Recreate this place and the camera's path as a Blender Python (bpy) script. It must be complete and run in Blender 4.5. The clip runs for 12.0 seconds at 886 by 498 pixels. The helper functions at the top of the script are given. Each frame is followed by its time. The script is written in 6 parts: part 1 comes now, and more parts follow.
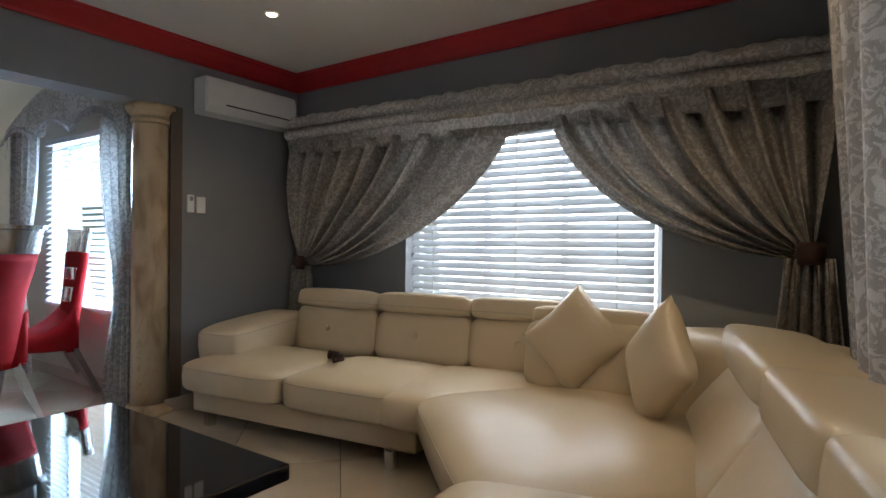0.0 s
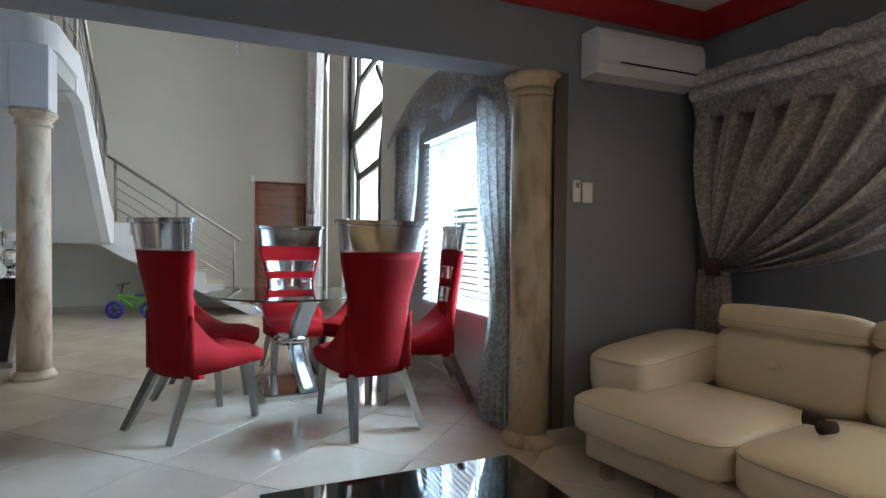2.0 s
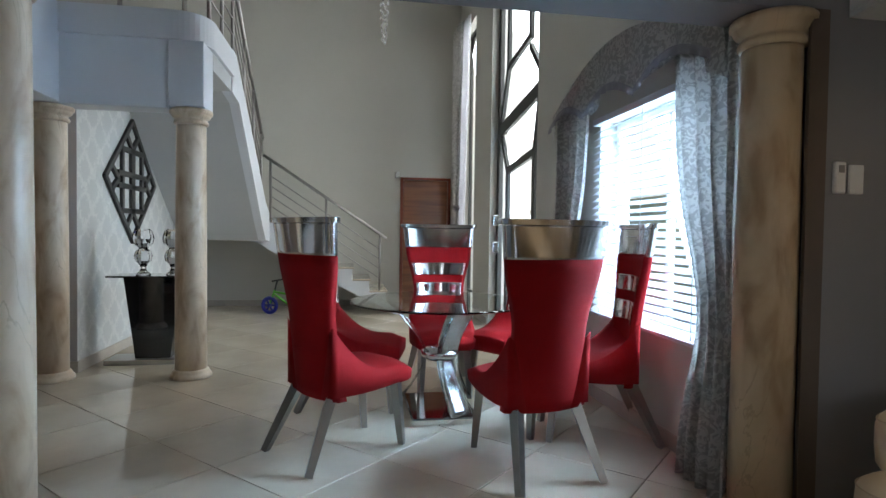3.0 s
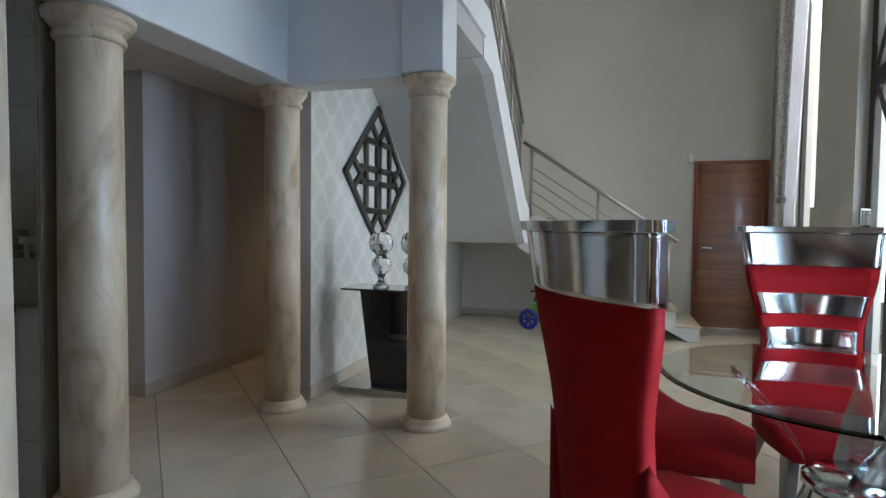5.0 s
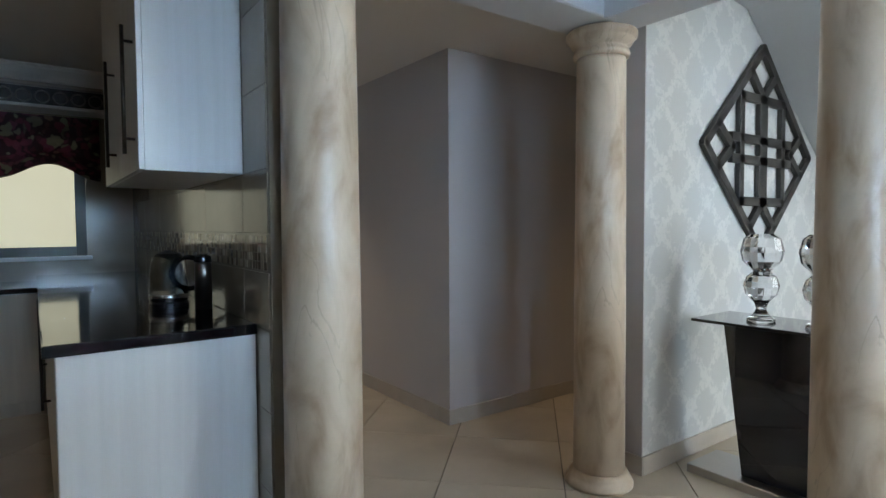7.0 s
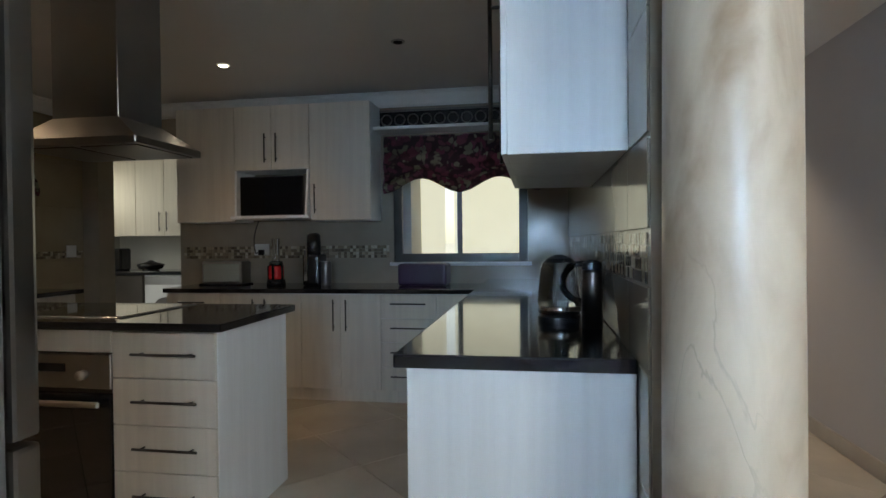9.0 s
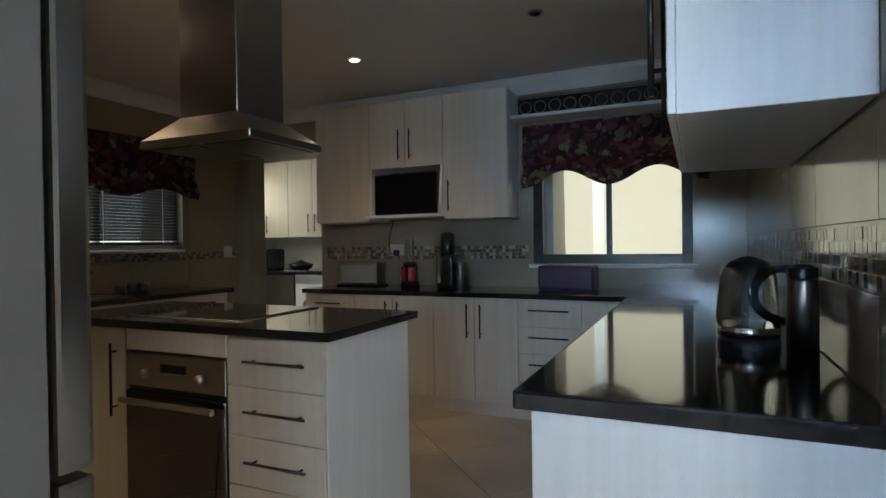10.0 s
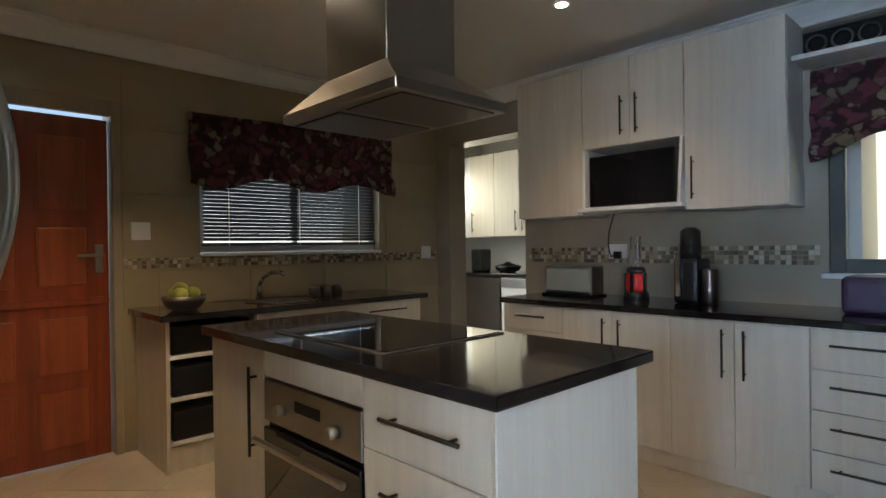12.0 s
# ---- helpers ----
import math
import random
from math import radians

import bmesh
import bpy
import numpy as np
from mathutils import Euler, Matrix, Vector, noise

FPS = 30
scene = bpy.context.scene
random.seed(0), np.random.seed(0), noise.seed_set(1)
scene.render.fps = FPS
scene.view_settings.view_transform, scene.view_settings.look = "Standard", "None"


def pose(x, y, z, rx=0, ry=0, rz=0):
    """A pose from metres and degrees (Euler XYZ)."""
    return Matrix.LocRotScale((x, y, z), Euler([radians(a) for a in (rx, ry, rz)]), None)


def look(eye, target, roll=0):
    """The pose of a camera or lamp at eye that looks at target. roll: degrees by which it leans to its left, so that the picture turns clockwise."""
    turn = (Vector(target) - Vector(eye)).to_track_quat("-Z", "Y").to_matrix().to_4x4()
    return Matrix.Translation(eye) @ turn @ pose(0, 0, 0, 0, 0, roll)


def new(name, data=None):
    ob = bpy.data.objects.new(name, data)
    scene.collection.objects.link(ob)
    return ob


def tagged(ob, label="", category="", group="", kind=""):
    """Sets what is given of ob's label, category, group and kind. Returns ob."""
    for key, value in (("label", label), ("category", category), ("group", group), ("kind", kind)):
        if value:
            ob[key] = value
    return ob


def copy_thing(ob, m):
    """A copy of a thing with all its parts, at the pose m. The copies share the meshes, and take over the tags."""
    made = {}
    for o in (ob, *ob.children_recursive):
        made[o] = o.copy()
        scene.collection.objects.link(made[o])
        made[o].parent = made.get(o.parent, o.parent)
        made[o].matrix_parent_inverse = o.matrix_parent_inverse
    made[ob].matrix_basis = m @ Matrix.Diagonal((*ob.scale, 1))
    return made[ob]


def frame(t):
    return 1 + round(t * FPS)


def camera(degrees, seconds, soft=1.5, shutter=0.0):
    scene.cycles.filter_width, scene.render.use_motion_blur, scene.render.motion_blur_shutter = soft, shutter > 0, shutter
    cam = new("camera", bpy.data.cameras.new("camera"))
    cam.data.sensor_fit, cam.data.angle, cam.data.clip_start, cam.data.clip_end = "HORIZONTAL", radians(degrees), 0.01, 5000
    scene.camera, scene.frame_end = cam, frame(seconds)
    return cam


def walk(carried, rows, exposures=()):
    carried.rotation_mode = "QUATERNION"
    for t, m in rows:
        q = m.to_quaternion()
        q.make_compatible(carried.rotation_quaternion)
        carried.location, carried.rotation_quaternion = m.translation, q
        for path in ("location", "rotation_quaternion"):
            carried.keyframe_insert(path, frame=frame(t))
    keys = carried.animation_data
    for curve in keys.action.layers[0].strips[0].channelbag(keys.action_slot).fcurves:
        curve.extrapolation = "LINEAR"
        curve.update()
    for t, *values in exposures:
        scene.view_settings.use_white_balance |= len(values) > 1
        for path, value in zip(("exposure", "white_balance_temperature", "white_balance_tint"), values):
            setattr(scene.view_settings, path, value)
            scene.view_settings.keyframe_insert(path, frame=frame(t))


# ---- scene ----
cam = camera(76.5, 12.0)

PATH = [
    (0, (0.607, 0.134, 1.193), (-0.527, 1.781, 1.18), 0.6),
    (0.5, (0.365, 0.279, 1.199), (-0.901, 1.827, 1.181), 0.3),
    (1, (0.077, 0.386, 1.174), (-1.417, 1.716, 1.166), 0.5),
    (1.5, (-0.197, 0.443, 1.176), (-1.909, 1.478, 1.158), 0.6),
    (2, (-0.495, 0.44, 1.185), (-2.332, 1.23, 1.152), 0.6),
    (2.5, (-0.839, 0.456, 1.212), (-2.761, 1.009, 1.164), 0.7),
    (3, (-1.18, 0.468, 1.225), (-3.153, 0.793, 1.169), 0.8),
    (5, (-2.728, 0.291, 1.279), (-4.641, -0.287, 1.198), 0.7),
    (5.5, (-3.056, 0.162, 1.27), (-4.879, -0.657, 1.187), 0.5),
    (6, (-3.36, 0.067, 1.269), (-5.037, -1.021, 1.184), 0.2),
    (6.5, (-3.637, -0.041, 1.284), (-5.104, -1.398, 1.191), -0.1),
    (8.5, (-4.308, -0.494, 1.226), (-4.328, -2.494, 1.195), -0.3),
    (9, (-4.301, -0.712, 1.224), (-3.976, -2.685, 1.198), -0.6),
    (9.5, (-4.28, -0.906, 1.216), (-3.683, -2.815, 1.194), -0.8),
    (10, (-4.255, -1.12, 1.217), (-3.434, -2.944, 1.199), -0.8),
    (10.5, (-4.203, -1.32, 1.22), (-3.184, -3.041, 1.207), -0.7),
    (11, (-4.085, -1.518, 1.21), (-2.92, -3.143, 1.198), -0.9),
    (11.5, (-3.956, -1.69, 1.219), (-2.662, -3.215, 1.212), -0.7),
    (12, (-3.827, -1.888, 1.218), (-2.384, -3.272, 1.21), -0.8),
]
walk(cam, [(t, look(eye, target, roll)) for t, eye, target, roll in PATH],
     exposures=[(0, 0.1), (1, -0.05), (2, 0.0), (3, -0.25), (5, -0.34), (6, 0.02), (6.5, 0.02), (8.5, 0.36), (10, 0.45), (11, 0.75), (12, 1.3)])

# ---- world and lights ----
world = bpy.data.worlds.new("sky")
scene.world = world
world.use_nodes = True
wn = world.node_tree.nodes
sky = wn.new("ShaderNodeTexSky")
sky.sky_type = 'NISHITA'
sky.sun_disc = False
sky.sun_elevation = radians(50)
sky.sun_rotation = radians(20)
world.node_tree.links.new(sky.outputs[0], wn["Background"].inputs[0])
wn["Background"].inputs[1].default_value = 0.07

sun = new("sun", bpy.data.lights.new("sun", 'SUN'))
sun.data.energy, sun.data.angle, sun.data.color = 0.6, radians(12), (1, 0.96, 0.9)
sun.matrix_world = look((0, 0, 10), (-2, -6, 0))


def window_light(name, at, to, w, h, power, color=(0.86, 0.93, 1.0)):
    """An area lamp: the sky's light in a window's opening; the scullery's is added fill."""
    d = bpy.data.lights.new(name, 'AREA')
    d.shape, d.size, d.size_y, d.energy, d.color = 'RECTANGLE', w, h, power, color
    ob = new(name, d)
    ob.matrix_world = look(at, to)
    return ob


window_light("lounge_window_light", (-1.08, 3.95, 1.5), (-1.08, 0, 1.2), 2.0, 1.5, 54)
window_light("lounge_side_window_light", (1.5, 1.4, 1.5), (0, 1.4, 1.2), 2.0, 1.2, 22)
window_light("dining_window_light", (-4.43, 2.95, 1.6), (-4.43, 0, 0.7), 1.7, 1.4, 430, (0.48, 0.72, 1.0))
window_light("tall_door_light", (-7.55, 2.9, 2.4), (-7.55, 0, 1.8), 1.9, 4.6, 125, (0.86, 0.94, 1.0))
window_light("tall_window_light", (-10.0, 2.9, 2.5), (-9.6, 0, 1.8), 1.0, 4.2, 60, (0.90, 0.95, 0.96))
window_light("kitchen_window_light", (-3.66, -6.1, 1.5), (-3.66, 0, 1.2), 1.2, 0.9, 1.8, (1.0, 0.98, 0.74))
window_light("sink_window_light", (0.5, -4.04, 1.6), (-4, -4.04, 1.2), 1.5, 0.8, 2.4)


def spot_light(name, x, y, z, power, color=(1, 0.77, 0.5)):
    d = bpy.data.lights.new(name, 'SPOT')
    d.energy, d.color, d.spot_size, d.spot_blend, d.shadow_soft_size = power, color, radians(115), 0.6, 0.03
    ob = new(name, d)
    ob.matrix_world = look((x, y, z), (x, y + 0.001, 0))
    return ob


# ---- materials ----
def mat(name, color, rough=0.5, metal=0.0, vary=0.12, scale=8.0, bump=0.0, fine=120.0, color2=None, coat=0.0, spec=0.5):
    """A painted, plastic, metal or cloth surface with stains at two scales and a fine relief."""
    m = bpy.data.materials.new(name)
    m.use_nodes = True
    nt = m.node_tree
    n, l = nt.nodes, nt.links
    b = n["Principled BSDF"]
    b.inputs["Roughness"].default_value = rough
    b.inputs["Metallic"].default_value = metal
    b.inputs["Coat Weight"].default_value = coat
    b.inputs["Specular IOR Level"].default_value = spec
    tc = n.new("ShaderNodeTexCoord")
    big = n.new("ShaderNodeTexNoise")
    big.inputs["Scale"].default_value, big.inputs["Detail"].default_value = scale, 5
    l.new(tc.outputs["Object"], big.inputs["Vector"])
    ramp = n.new("ShaderNodeValToRGB")
    c2 = color2 or tuple(c * (1 - vary) for c in color)
    ramp.color_ramp.elements[0].color, ramp.color_ramp.elements[1].color = (*c2, 1), (*color, 1)
    ramp.color_ramp.elements[0].position, ramp.color_ramp.elements[1].position = 0.3, 0.7
    l.new(big.outputs["Fac"], ramp.inputs["Fac"])
    l.new(ramp.outputs["Color"], b.inputs["Base Color"])
    if bump:
        small = n.new("ShaderNodeTexNoise")
        small.inputs["Scale"].default_value, small.inputs["Detail"].default_value = fine, 4
        l.new(tc.outputs["Object"], small.inputs["Vector"])
        bp = n.new("ShaderNodeBump")
        bp.inputs["Strength"].default_value, bp.inputs["Distance"].default_value = bump, 0.01
        l.new(small.outputs["Fac"], bp.inputs["Height"])
        l.new(bp.outputs["Normal"], b.inputs["Normal"])
    return m


def stone(name, base, dark, rough, scale=3.0, vein=0.5, per_piece=0.0):
    """Marble-like: clouds and thin wandering veins."""
    m = bpy.data.materials.new(name)
    m.use_nodes = True
    n, l = m.node_tree.nodes, m.node_tree.links
    b = n["Principled BSDF"]
    b.inputs["Roughness"].default_value = rough
    tc = n.new("ShaderNodeTexCoord")
    cloud = n.new("ShaderNodeTexNoise")
    cloud.inputs["Scale"].default_value, cloud.inputs["Detail"].default_value = scale, 6
    l.new(tc.outputs["Object"], cloud.inputs["Vector"])
    r1 = n.new("ShaderNodeValToRGB")
    r1.color_ramp.elements[0].color = (*[c * 0.82 for c in base], 1)
    r1.color_ramp.elements[1].color = (*base, 1)
    r1.color_ramp.elements[0].position, r1.color_ramp.elements[1].position = 0.35, 0.65
    l.new(cloud.outputs["Fac"], r1.inputs["Fac"])
    v = n.new("ShaderNodeTexNoise")
    v.inputs["Scale"].default_value, v.inputs["Detail"].default_value, v.inputs["Distortion"].default_value = scale * 1.2, 7, 1.5
    l.new(tc.outputs["Object"], v.inputs["Vector"])
    r2 = n.new("ShaderNodeValToRGB")
    e = r2.color_ramp.elements
    e[0].position, e[0].color = 0.475, (0, 0, 0, 1)
    e[1].position, e[1].color = 0.525, (0, 0, 0, 1)
    mid = e.new(0.5)
    mid.color = (vein, vein, vein, 1)
    l.new(v.outputs["Fac"], r2.inputs["Fac"])
    mix = n.new("ShaderNodeMix")
    mix.data_type = 'RGBA'
    mix.inputs["B"].default_value = (*dark, 1)
    l.new(r1.outputs["Color"], mix.inputs["A"])
    l.new(r2.outputs["Color"], mix.inputs["Factor"])
    out = mix.outputs["Result"]
    if per_piece:
        info = n.new("ShaderNodeObjectInfo")
        ma = n.new("ShaderNodeMapRange")
        ma.inputs["To Min"].default_value, ma.inputs["To Max"].default_value = 1 - per_piece, 1 + per_piece
        l.new(info.outputs["Random"], ma.inputs["Value"])
        hs = n.new("ShaderNodeHueSaturation")
        l.new(ma.outputs["Result"], hs.inputs["Value"])
        l.new(out, hs.inputs["Color"])
        out = hs.outputs["Color"]
    l.new(out, b.inputs["Base Color"])
    return m


def wood(name, light, dark, rough, stretch=(1, 1, 0.06), scale=18, amount=0.5, coat=0.0):
    """Long grain along the axis whose stretch is small."""
    m = bpy.data.materials.new(name)
    m.use_nodes = True
    n, l = m.node_tree.nodes, m.node_tree.links
    b = n["Principled BSDF"]
    b.inputs["Roughness"].default_value = rough
    b.inputs["Coat Weight"].default_value = coat
    tc = n.new("ShaderNodeTexCoord")
    mp = n.new("ShaderNodeMapping")
    mp.inputs["Scale"].default_value = stretch
    l.new(tc.outputs["Object"], mp.inputs["Vector"])
    g = n.new("ShaderNodeTexNoise")
    g.inputs["Scale"].default_value, g.inputs["Detail"].default_value, g.inputs["Distortion"].default_value = scale, 7, amount
    l.new(mp.outputs["Vector"], g.inputs["Vector"])
    r = n.new("ShaderNodeValToRGB")
    r.color_ramp.elements[0].color, r.color_ramp.elements[1].color = (*dark, 1), (*light, 1)
    r.color_ramp.elements[0].position, r.color_ramp.elements[1].position = 0.35, 0.65
    l.new(g.outputs["Fac"], r.inputs["Fac"])
    l.new(r.outputs["Color"], b.inputs["Base Color"])
    bp = n.new("ShaderNodeBump")
    bp.inputs["Strength"].default_value, bp.inputs["Distance"].default_value = 0.12, 0.004
    l.new(g.outputs["Fac"], bp.inputs["Height"])
    l.new(bp.outputs["Normal"], b.inputs["Normal"])
    return m


def brocade(name, ground, figure, rough=0.75, scale=14.0, edge=0.5, third=None, damask=False, swirl=2.2, soft=0.04):
    """Cloth or paper woven with leaf-like figures."""
    m = bpy.data.materials.new(name)
    m.use_nodes = True
    n, l = m.node_tree.nodes, m.node_tree.links
    b = n["Principled BSDF"]
    b.inputs["Roughness"].default_value = rough
    tc = n.new("ShaderNodeTexCoord")
    if damask:
        sep = n.new("ShaderNodeSeparateXYZ")
        l.new(tc.outputs["Object"], sep.inputs[0])

        def wave(src, freq, phase=0.0):
            mu = n.new("ShaderNodeMath")
            mu.operation = 'MULTIPLY_ADD'
            mu.inputs[1].default_value, mu.inputs[2].default_value = freq, phase
            l.new(src, mu.inputs[0])
            si = n.new("ShaderNodeMath")
            si.operation = 'SINE'
            l.new(mu.outputs[0], si.inputs[0])
            return si.outputs[0]
        a = wave(sep.outputs[0], 21.0)
        c = wave(sep.outputs[2], 19.0)
        pr = n.new("ShaderNodeMath")
        pr.operation = 'ADD'
        l.new(a, pr.inputs[0])
        l.new(c, pr.inputs[1])
        ab = n.new("ShaderNodeMath")
        ab.operation = 'ABSOLUTE'
        l.new(pr.outputs[0], ab.inputs[0])
        no = n.new("ShaderNodeTexNoise")
        no.inputs["Scale"].default_value, no.inputs["Detail"].default_value, no.inputs["Distortion"].default_value = 30, 3, 1.0
        l.new(tc.outputs["Object"], no.inputs["Vector"])
        ad = n.new("ShaderNodeMath")
        ad.operation = 'MULTIPLY_ADD'
        ad.inputs[1].default_value, ad.inputs[2].default_value = 4.2, -2.1
        l.new(no.outputs["Fac"], ad.inputs[0])
        su = n.new("ShaderNodeMath")
        su.operation = 'ADD'
        l.new(ab.outputs[0], su.inputs[0])
        l.new(ad.outputs[0], su.inputs[1])
        fac = su.outputs[0]
    else:
        no = n.new("ShaderNodeTexNoise")
        no.inputs["Scale"].default_value, no.inputs["Detail"].default_value, no.inputs["Distortion"].default_value = scale, 2, swirl
        l.new(tc.outputs["Object"], no.inputs["Vector"])
        fac = no.outputs["Fac"]
    r = n.new("ShaderNodeValToRGB")
    e = r.color_ramp.elements
    e[0].position, e[0].color = edge - soft, (*ground, 1)
    e[1].position, e[1].color = edge + soft, (*figure, 1)
    if third:
        x = e.new(edge + 0.07)
        x.color = (*figure, 1)
        y = e.new(edge + 0.10)
        y.color = (*third, 1)
    l.new(fac, r.inputs["Fac"])
    l.new(r.outputs["Color"], b.inputs["Base Color"])
    w = n.new("ShaderNodeTexNoise")
    w.inputs["Scale"].default_value = 220
    l.new(tc.outputs["Object"], w.inputs["Vector"])
    bp = n.new("ShaderNodeBump")
    bp.inputs["Strength"].default_value, bp.inputs["Distance"].default_value = 0.25, 0.004
    l.new(w.outputs["Fac"], bp.inputs["Height"])
    l.new(bp.outputs["Normal"], b.inputs["Normal"])
    return m


def ramp_of(n, l, src, stops):
    r = n.new("ShaderNodeValToRGB")
    e = r.color_ramp.elements
    e[0].position, e[0].color = stops[0][0], (*stops[0][1], 1)
    e[1].position, e[1].color = stops[-1][0], (*stops[-1][1], 1)
    for p, c in stops[1:-1]:
        e.new(p).color = (*c, 1)
    l.new(src, r.inputs["Fac"])
    return r.outputs["Color"]


def mixed(n, l, fac, a, b):
    mx = n.new("ShaderNodeMix")
    mx.data_type = 'RGBA'
    l.new(fac, mx.inputs["Factor"])
    l.new(a, mx.inputs["A"])
    l.new(b, mx.inputs["B"])
    return mx.outputs["Result"]


def marbled(name, base, blotch, hair, rough):
    """Hand-marbled paint: brushed brown clouds drawn upward on cream, with broken hairline veins."""
    m = bpy.data.materials.new(name)
    m.use_nodes = True
    n, l = m.node_tree.nodes, m.node_tree.links
    b = n["Principled BSDF"]
    b.inputs["Roughness"].default_value = rough
    tc = n.new("ShaderNodeTexCoord")
    mp = n.new("ShaderNodeMapping")
    mp.inputs["Scale"].default_value, mp.inputs["Rotation"].default_value = (1, 1, 0.38), (0.35, 0.25, 0)
    l.new(tc.outputs["Object"], mp.inputs["Vector"])

    def noise(scale, detail, twist):
        t = n.new("ShaderNodeTexNoise")
        t.inputs["Scale"].default_value, t.inputs["Detail"].default_value, t.inputs["Distortion"].default_value = scale, detail, twist
        l.new(mp.outputs["Vector"], t.inputs["Vector"])
        return t.outputs["Fac"]
    clouds = ramp_of(n, l, noise(7.5, 8, 0.5), [(0.33, blotch), (0.46, tuple((p + 2 * q) / 3 for p, q in zip(blotch, base))), (0.58, base), (0.75, tuple(min(0.82, c * 1.1) for c in base))])
    line = ramp_of(n, l, noise(4.2, 5, 1.1), [(0.488, (0, 0, 0)), (0.499, (0.42, 0.42, 0.42)), (0.51, (0, 0, 0))])
    keep = ramp_of(n, l, noise(3.1, 2, 0.0), [(0.50, (0, 0, 0)), (0.62, (1, 1, 1))])
    both = n.new("ShaderNodeMath")
    both.operation = 'MULTIPLY'
    l.new(line, both.inputs[0])
    l.new(keep, both.inputs[1])
    dark = n.new("ShaderNodeRGB")
    dark.outputs[0].default_value = (*hair, 1)
    l.new(mixed(n, l, both.outputs[0], clouds, dark.outputs[0]), b.inputs["Base Color"])
    return m


def floral(name):
    """Dark maroon cloth printed with olive leaves and plum flowers."""
    m = bpy.data.materials.new(name)
    m.use_nodes = True
    n, l = m.node_tree.nodes, m.node_tree.links
    b = n["Principled BSDF"]
    b.inputs["Roughness"].default_value = 0.8
    tc = n.new("ShaderNodeTexCoord")
    bend = n.new("ShaderNodeTexNoise")
    bend.inputs["Scale"].default_value, bend.inputs["Detail"].default_value = 9, 2
    l.new(tc.outputs["Object"], bend.inputs["Vector"])
    off = n.new("ShaderNodeVectorMath")
    off.operation = 'MULTIPLY_ADD'
    off.inputs[1].default_value = (0.16, 0.16, 0.16)
    l.new(bend.outputs["Color"], off.inputs[0])
    l.new(tc.outputs["Object"], off.inputs[2])
    v = n.new("ShaderNodeTexVoronoi")
    v.inputs["Scale"].default_value = 16
    l.new(off.outputs[0], v.inputs["Vector"])
    pick = n.new("ShaderNodeSeparateColor")
    l.new(v.outputs["Color"], pick.inputs[0])
    cell = ramp_of(n, l, pick.outputs[0], [(0.0, (0.17, 0.04, 0.065)), (0.34, (0.21, 0.055, 0.08)), (0.44, (0.22, 0.20, 0.13)), (0.60, (0.30, 0.28, 0.20)), (0.70, (0.10, 0.03, 0.04)), (1.0, (0.20, 0.06, 0.09))])
    inside = ramp_of(n, l, v.outputs["Distance"], [(0.46, (1, 1, 1)), (0.60, (0, 0, 0))])
    ground = n.new("ShaderNodeRGB")
    ground.outputs[0].default_value = (0.055, 0.022, 0.026, 1)
    l.new(mixed(n, l, inside, ground.outputs[0], cell), b.inputs["Base Color"])
    return m


def chips(name):
    """Glass mosaic: every chip its own shade."""
    m = bpy.data.materials.new(name)
    m.use_nodes = True
    n, l = m.node_tree.nodes, m.node_tree.links
    b = n["Principled BSDF"]
    b.inputs["Roughness"].default_value = 0.1
    g = n.new("ShaderNodeNewGeometry")
    l.new(ramp_of(n, l, g.outputs["Random Per Island"], [(0.0, (0.11, 0.088, 0.065)), (0.35, (0.19, 0.155, 0.11)), (0.6, (0.30, 0.25, 0.18)), (0.8, (0.42, 0.36, 0.27)), (1.0, (0.52, 0.47, 0.38))]), b.inputs["Base Color"])
    return m


def lit_through(m, color, share):
    """Lets part of the light through a thin cloth."""
    n, l = m.node_tree.nodes, m.node_tree.links
    tr = n.new("ShaderNodeBsdfTranslucent")
    tr.inputs["Color"].default_value = (*color, 1)
    mx = n.new("ShaderNodeMixShader")
    mx.inputs[0].default_value = share
    l.new(n["Principled BSDF"].outputs[0], mx.inputs[1])
    l.new(tr.outputs[0], mx.inputs[2])
    l.new(mx.outputs[0], n["Material Output"].inputs["Surface"])
    return m


def glass(name, color=(1, 1, 1), rough=0.0, ior=1.45):
    m = bpy.data.materials.new(name)
    m.use_nodes = True
    b = m.node_tree.nodes["Principled BSDF"]
    b.inputs["Base Color"].default_value = (*color, 1)
    b.inputs["Transmission Weight"].default_value = 1.0
    b.inputs["Roughness"].default_value = rough
    b.inputs["IOR"].default_value = ior
    return m


def glow(name, color, strength):
    m = bpy.data.materials.new(name)
    m.use_nodes = True
    n = m.node_tree.nodes
    em = n.new("ShaderNodeEmission")
    em.inputs[0].default_value, em.inputs[1].default_value = (*color, 1), strength
    m.node_tree.links.new(em.outputs[0], n["Material Output"].inputs[0])
    return m


M_GREY = mat("grey_wall_paint", (0.23, 0.235, 0.25), 0.7, vary=0.06, scale=1.5, bump=0.08, fine=160)
M_PALE = mat("pale_wall_paint", (0.62, 0.60, 0.54), 0.7, vary=0.05, scale=1.2, bump=0.08, fine=160)
M_WHITE = mat("white_wall_paint", (0.70, 0.72, 0.75), 0.65, vary=0.04, scale=1.5, bump=0.06, fine=160)
M_TAUPE = mat("taupe_wall_paint", (0.52, 0.495, 0.495), 0.65, vary=0.06, scale=1.4, bump=0.08, fine=160)
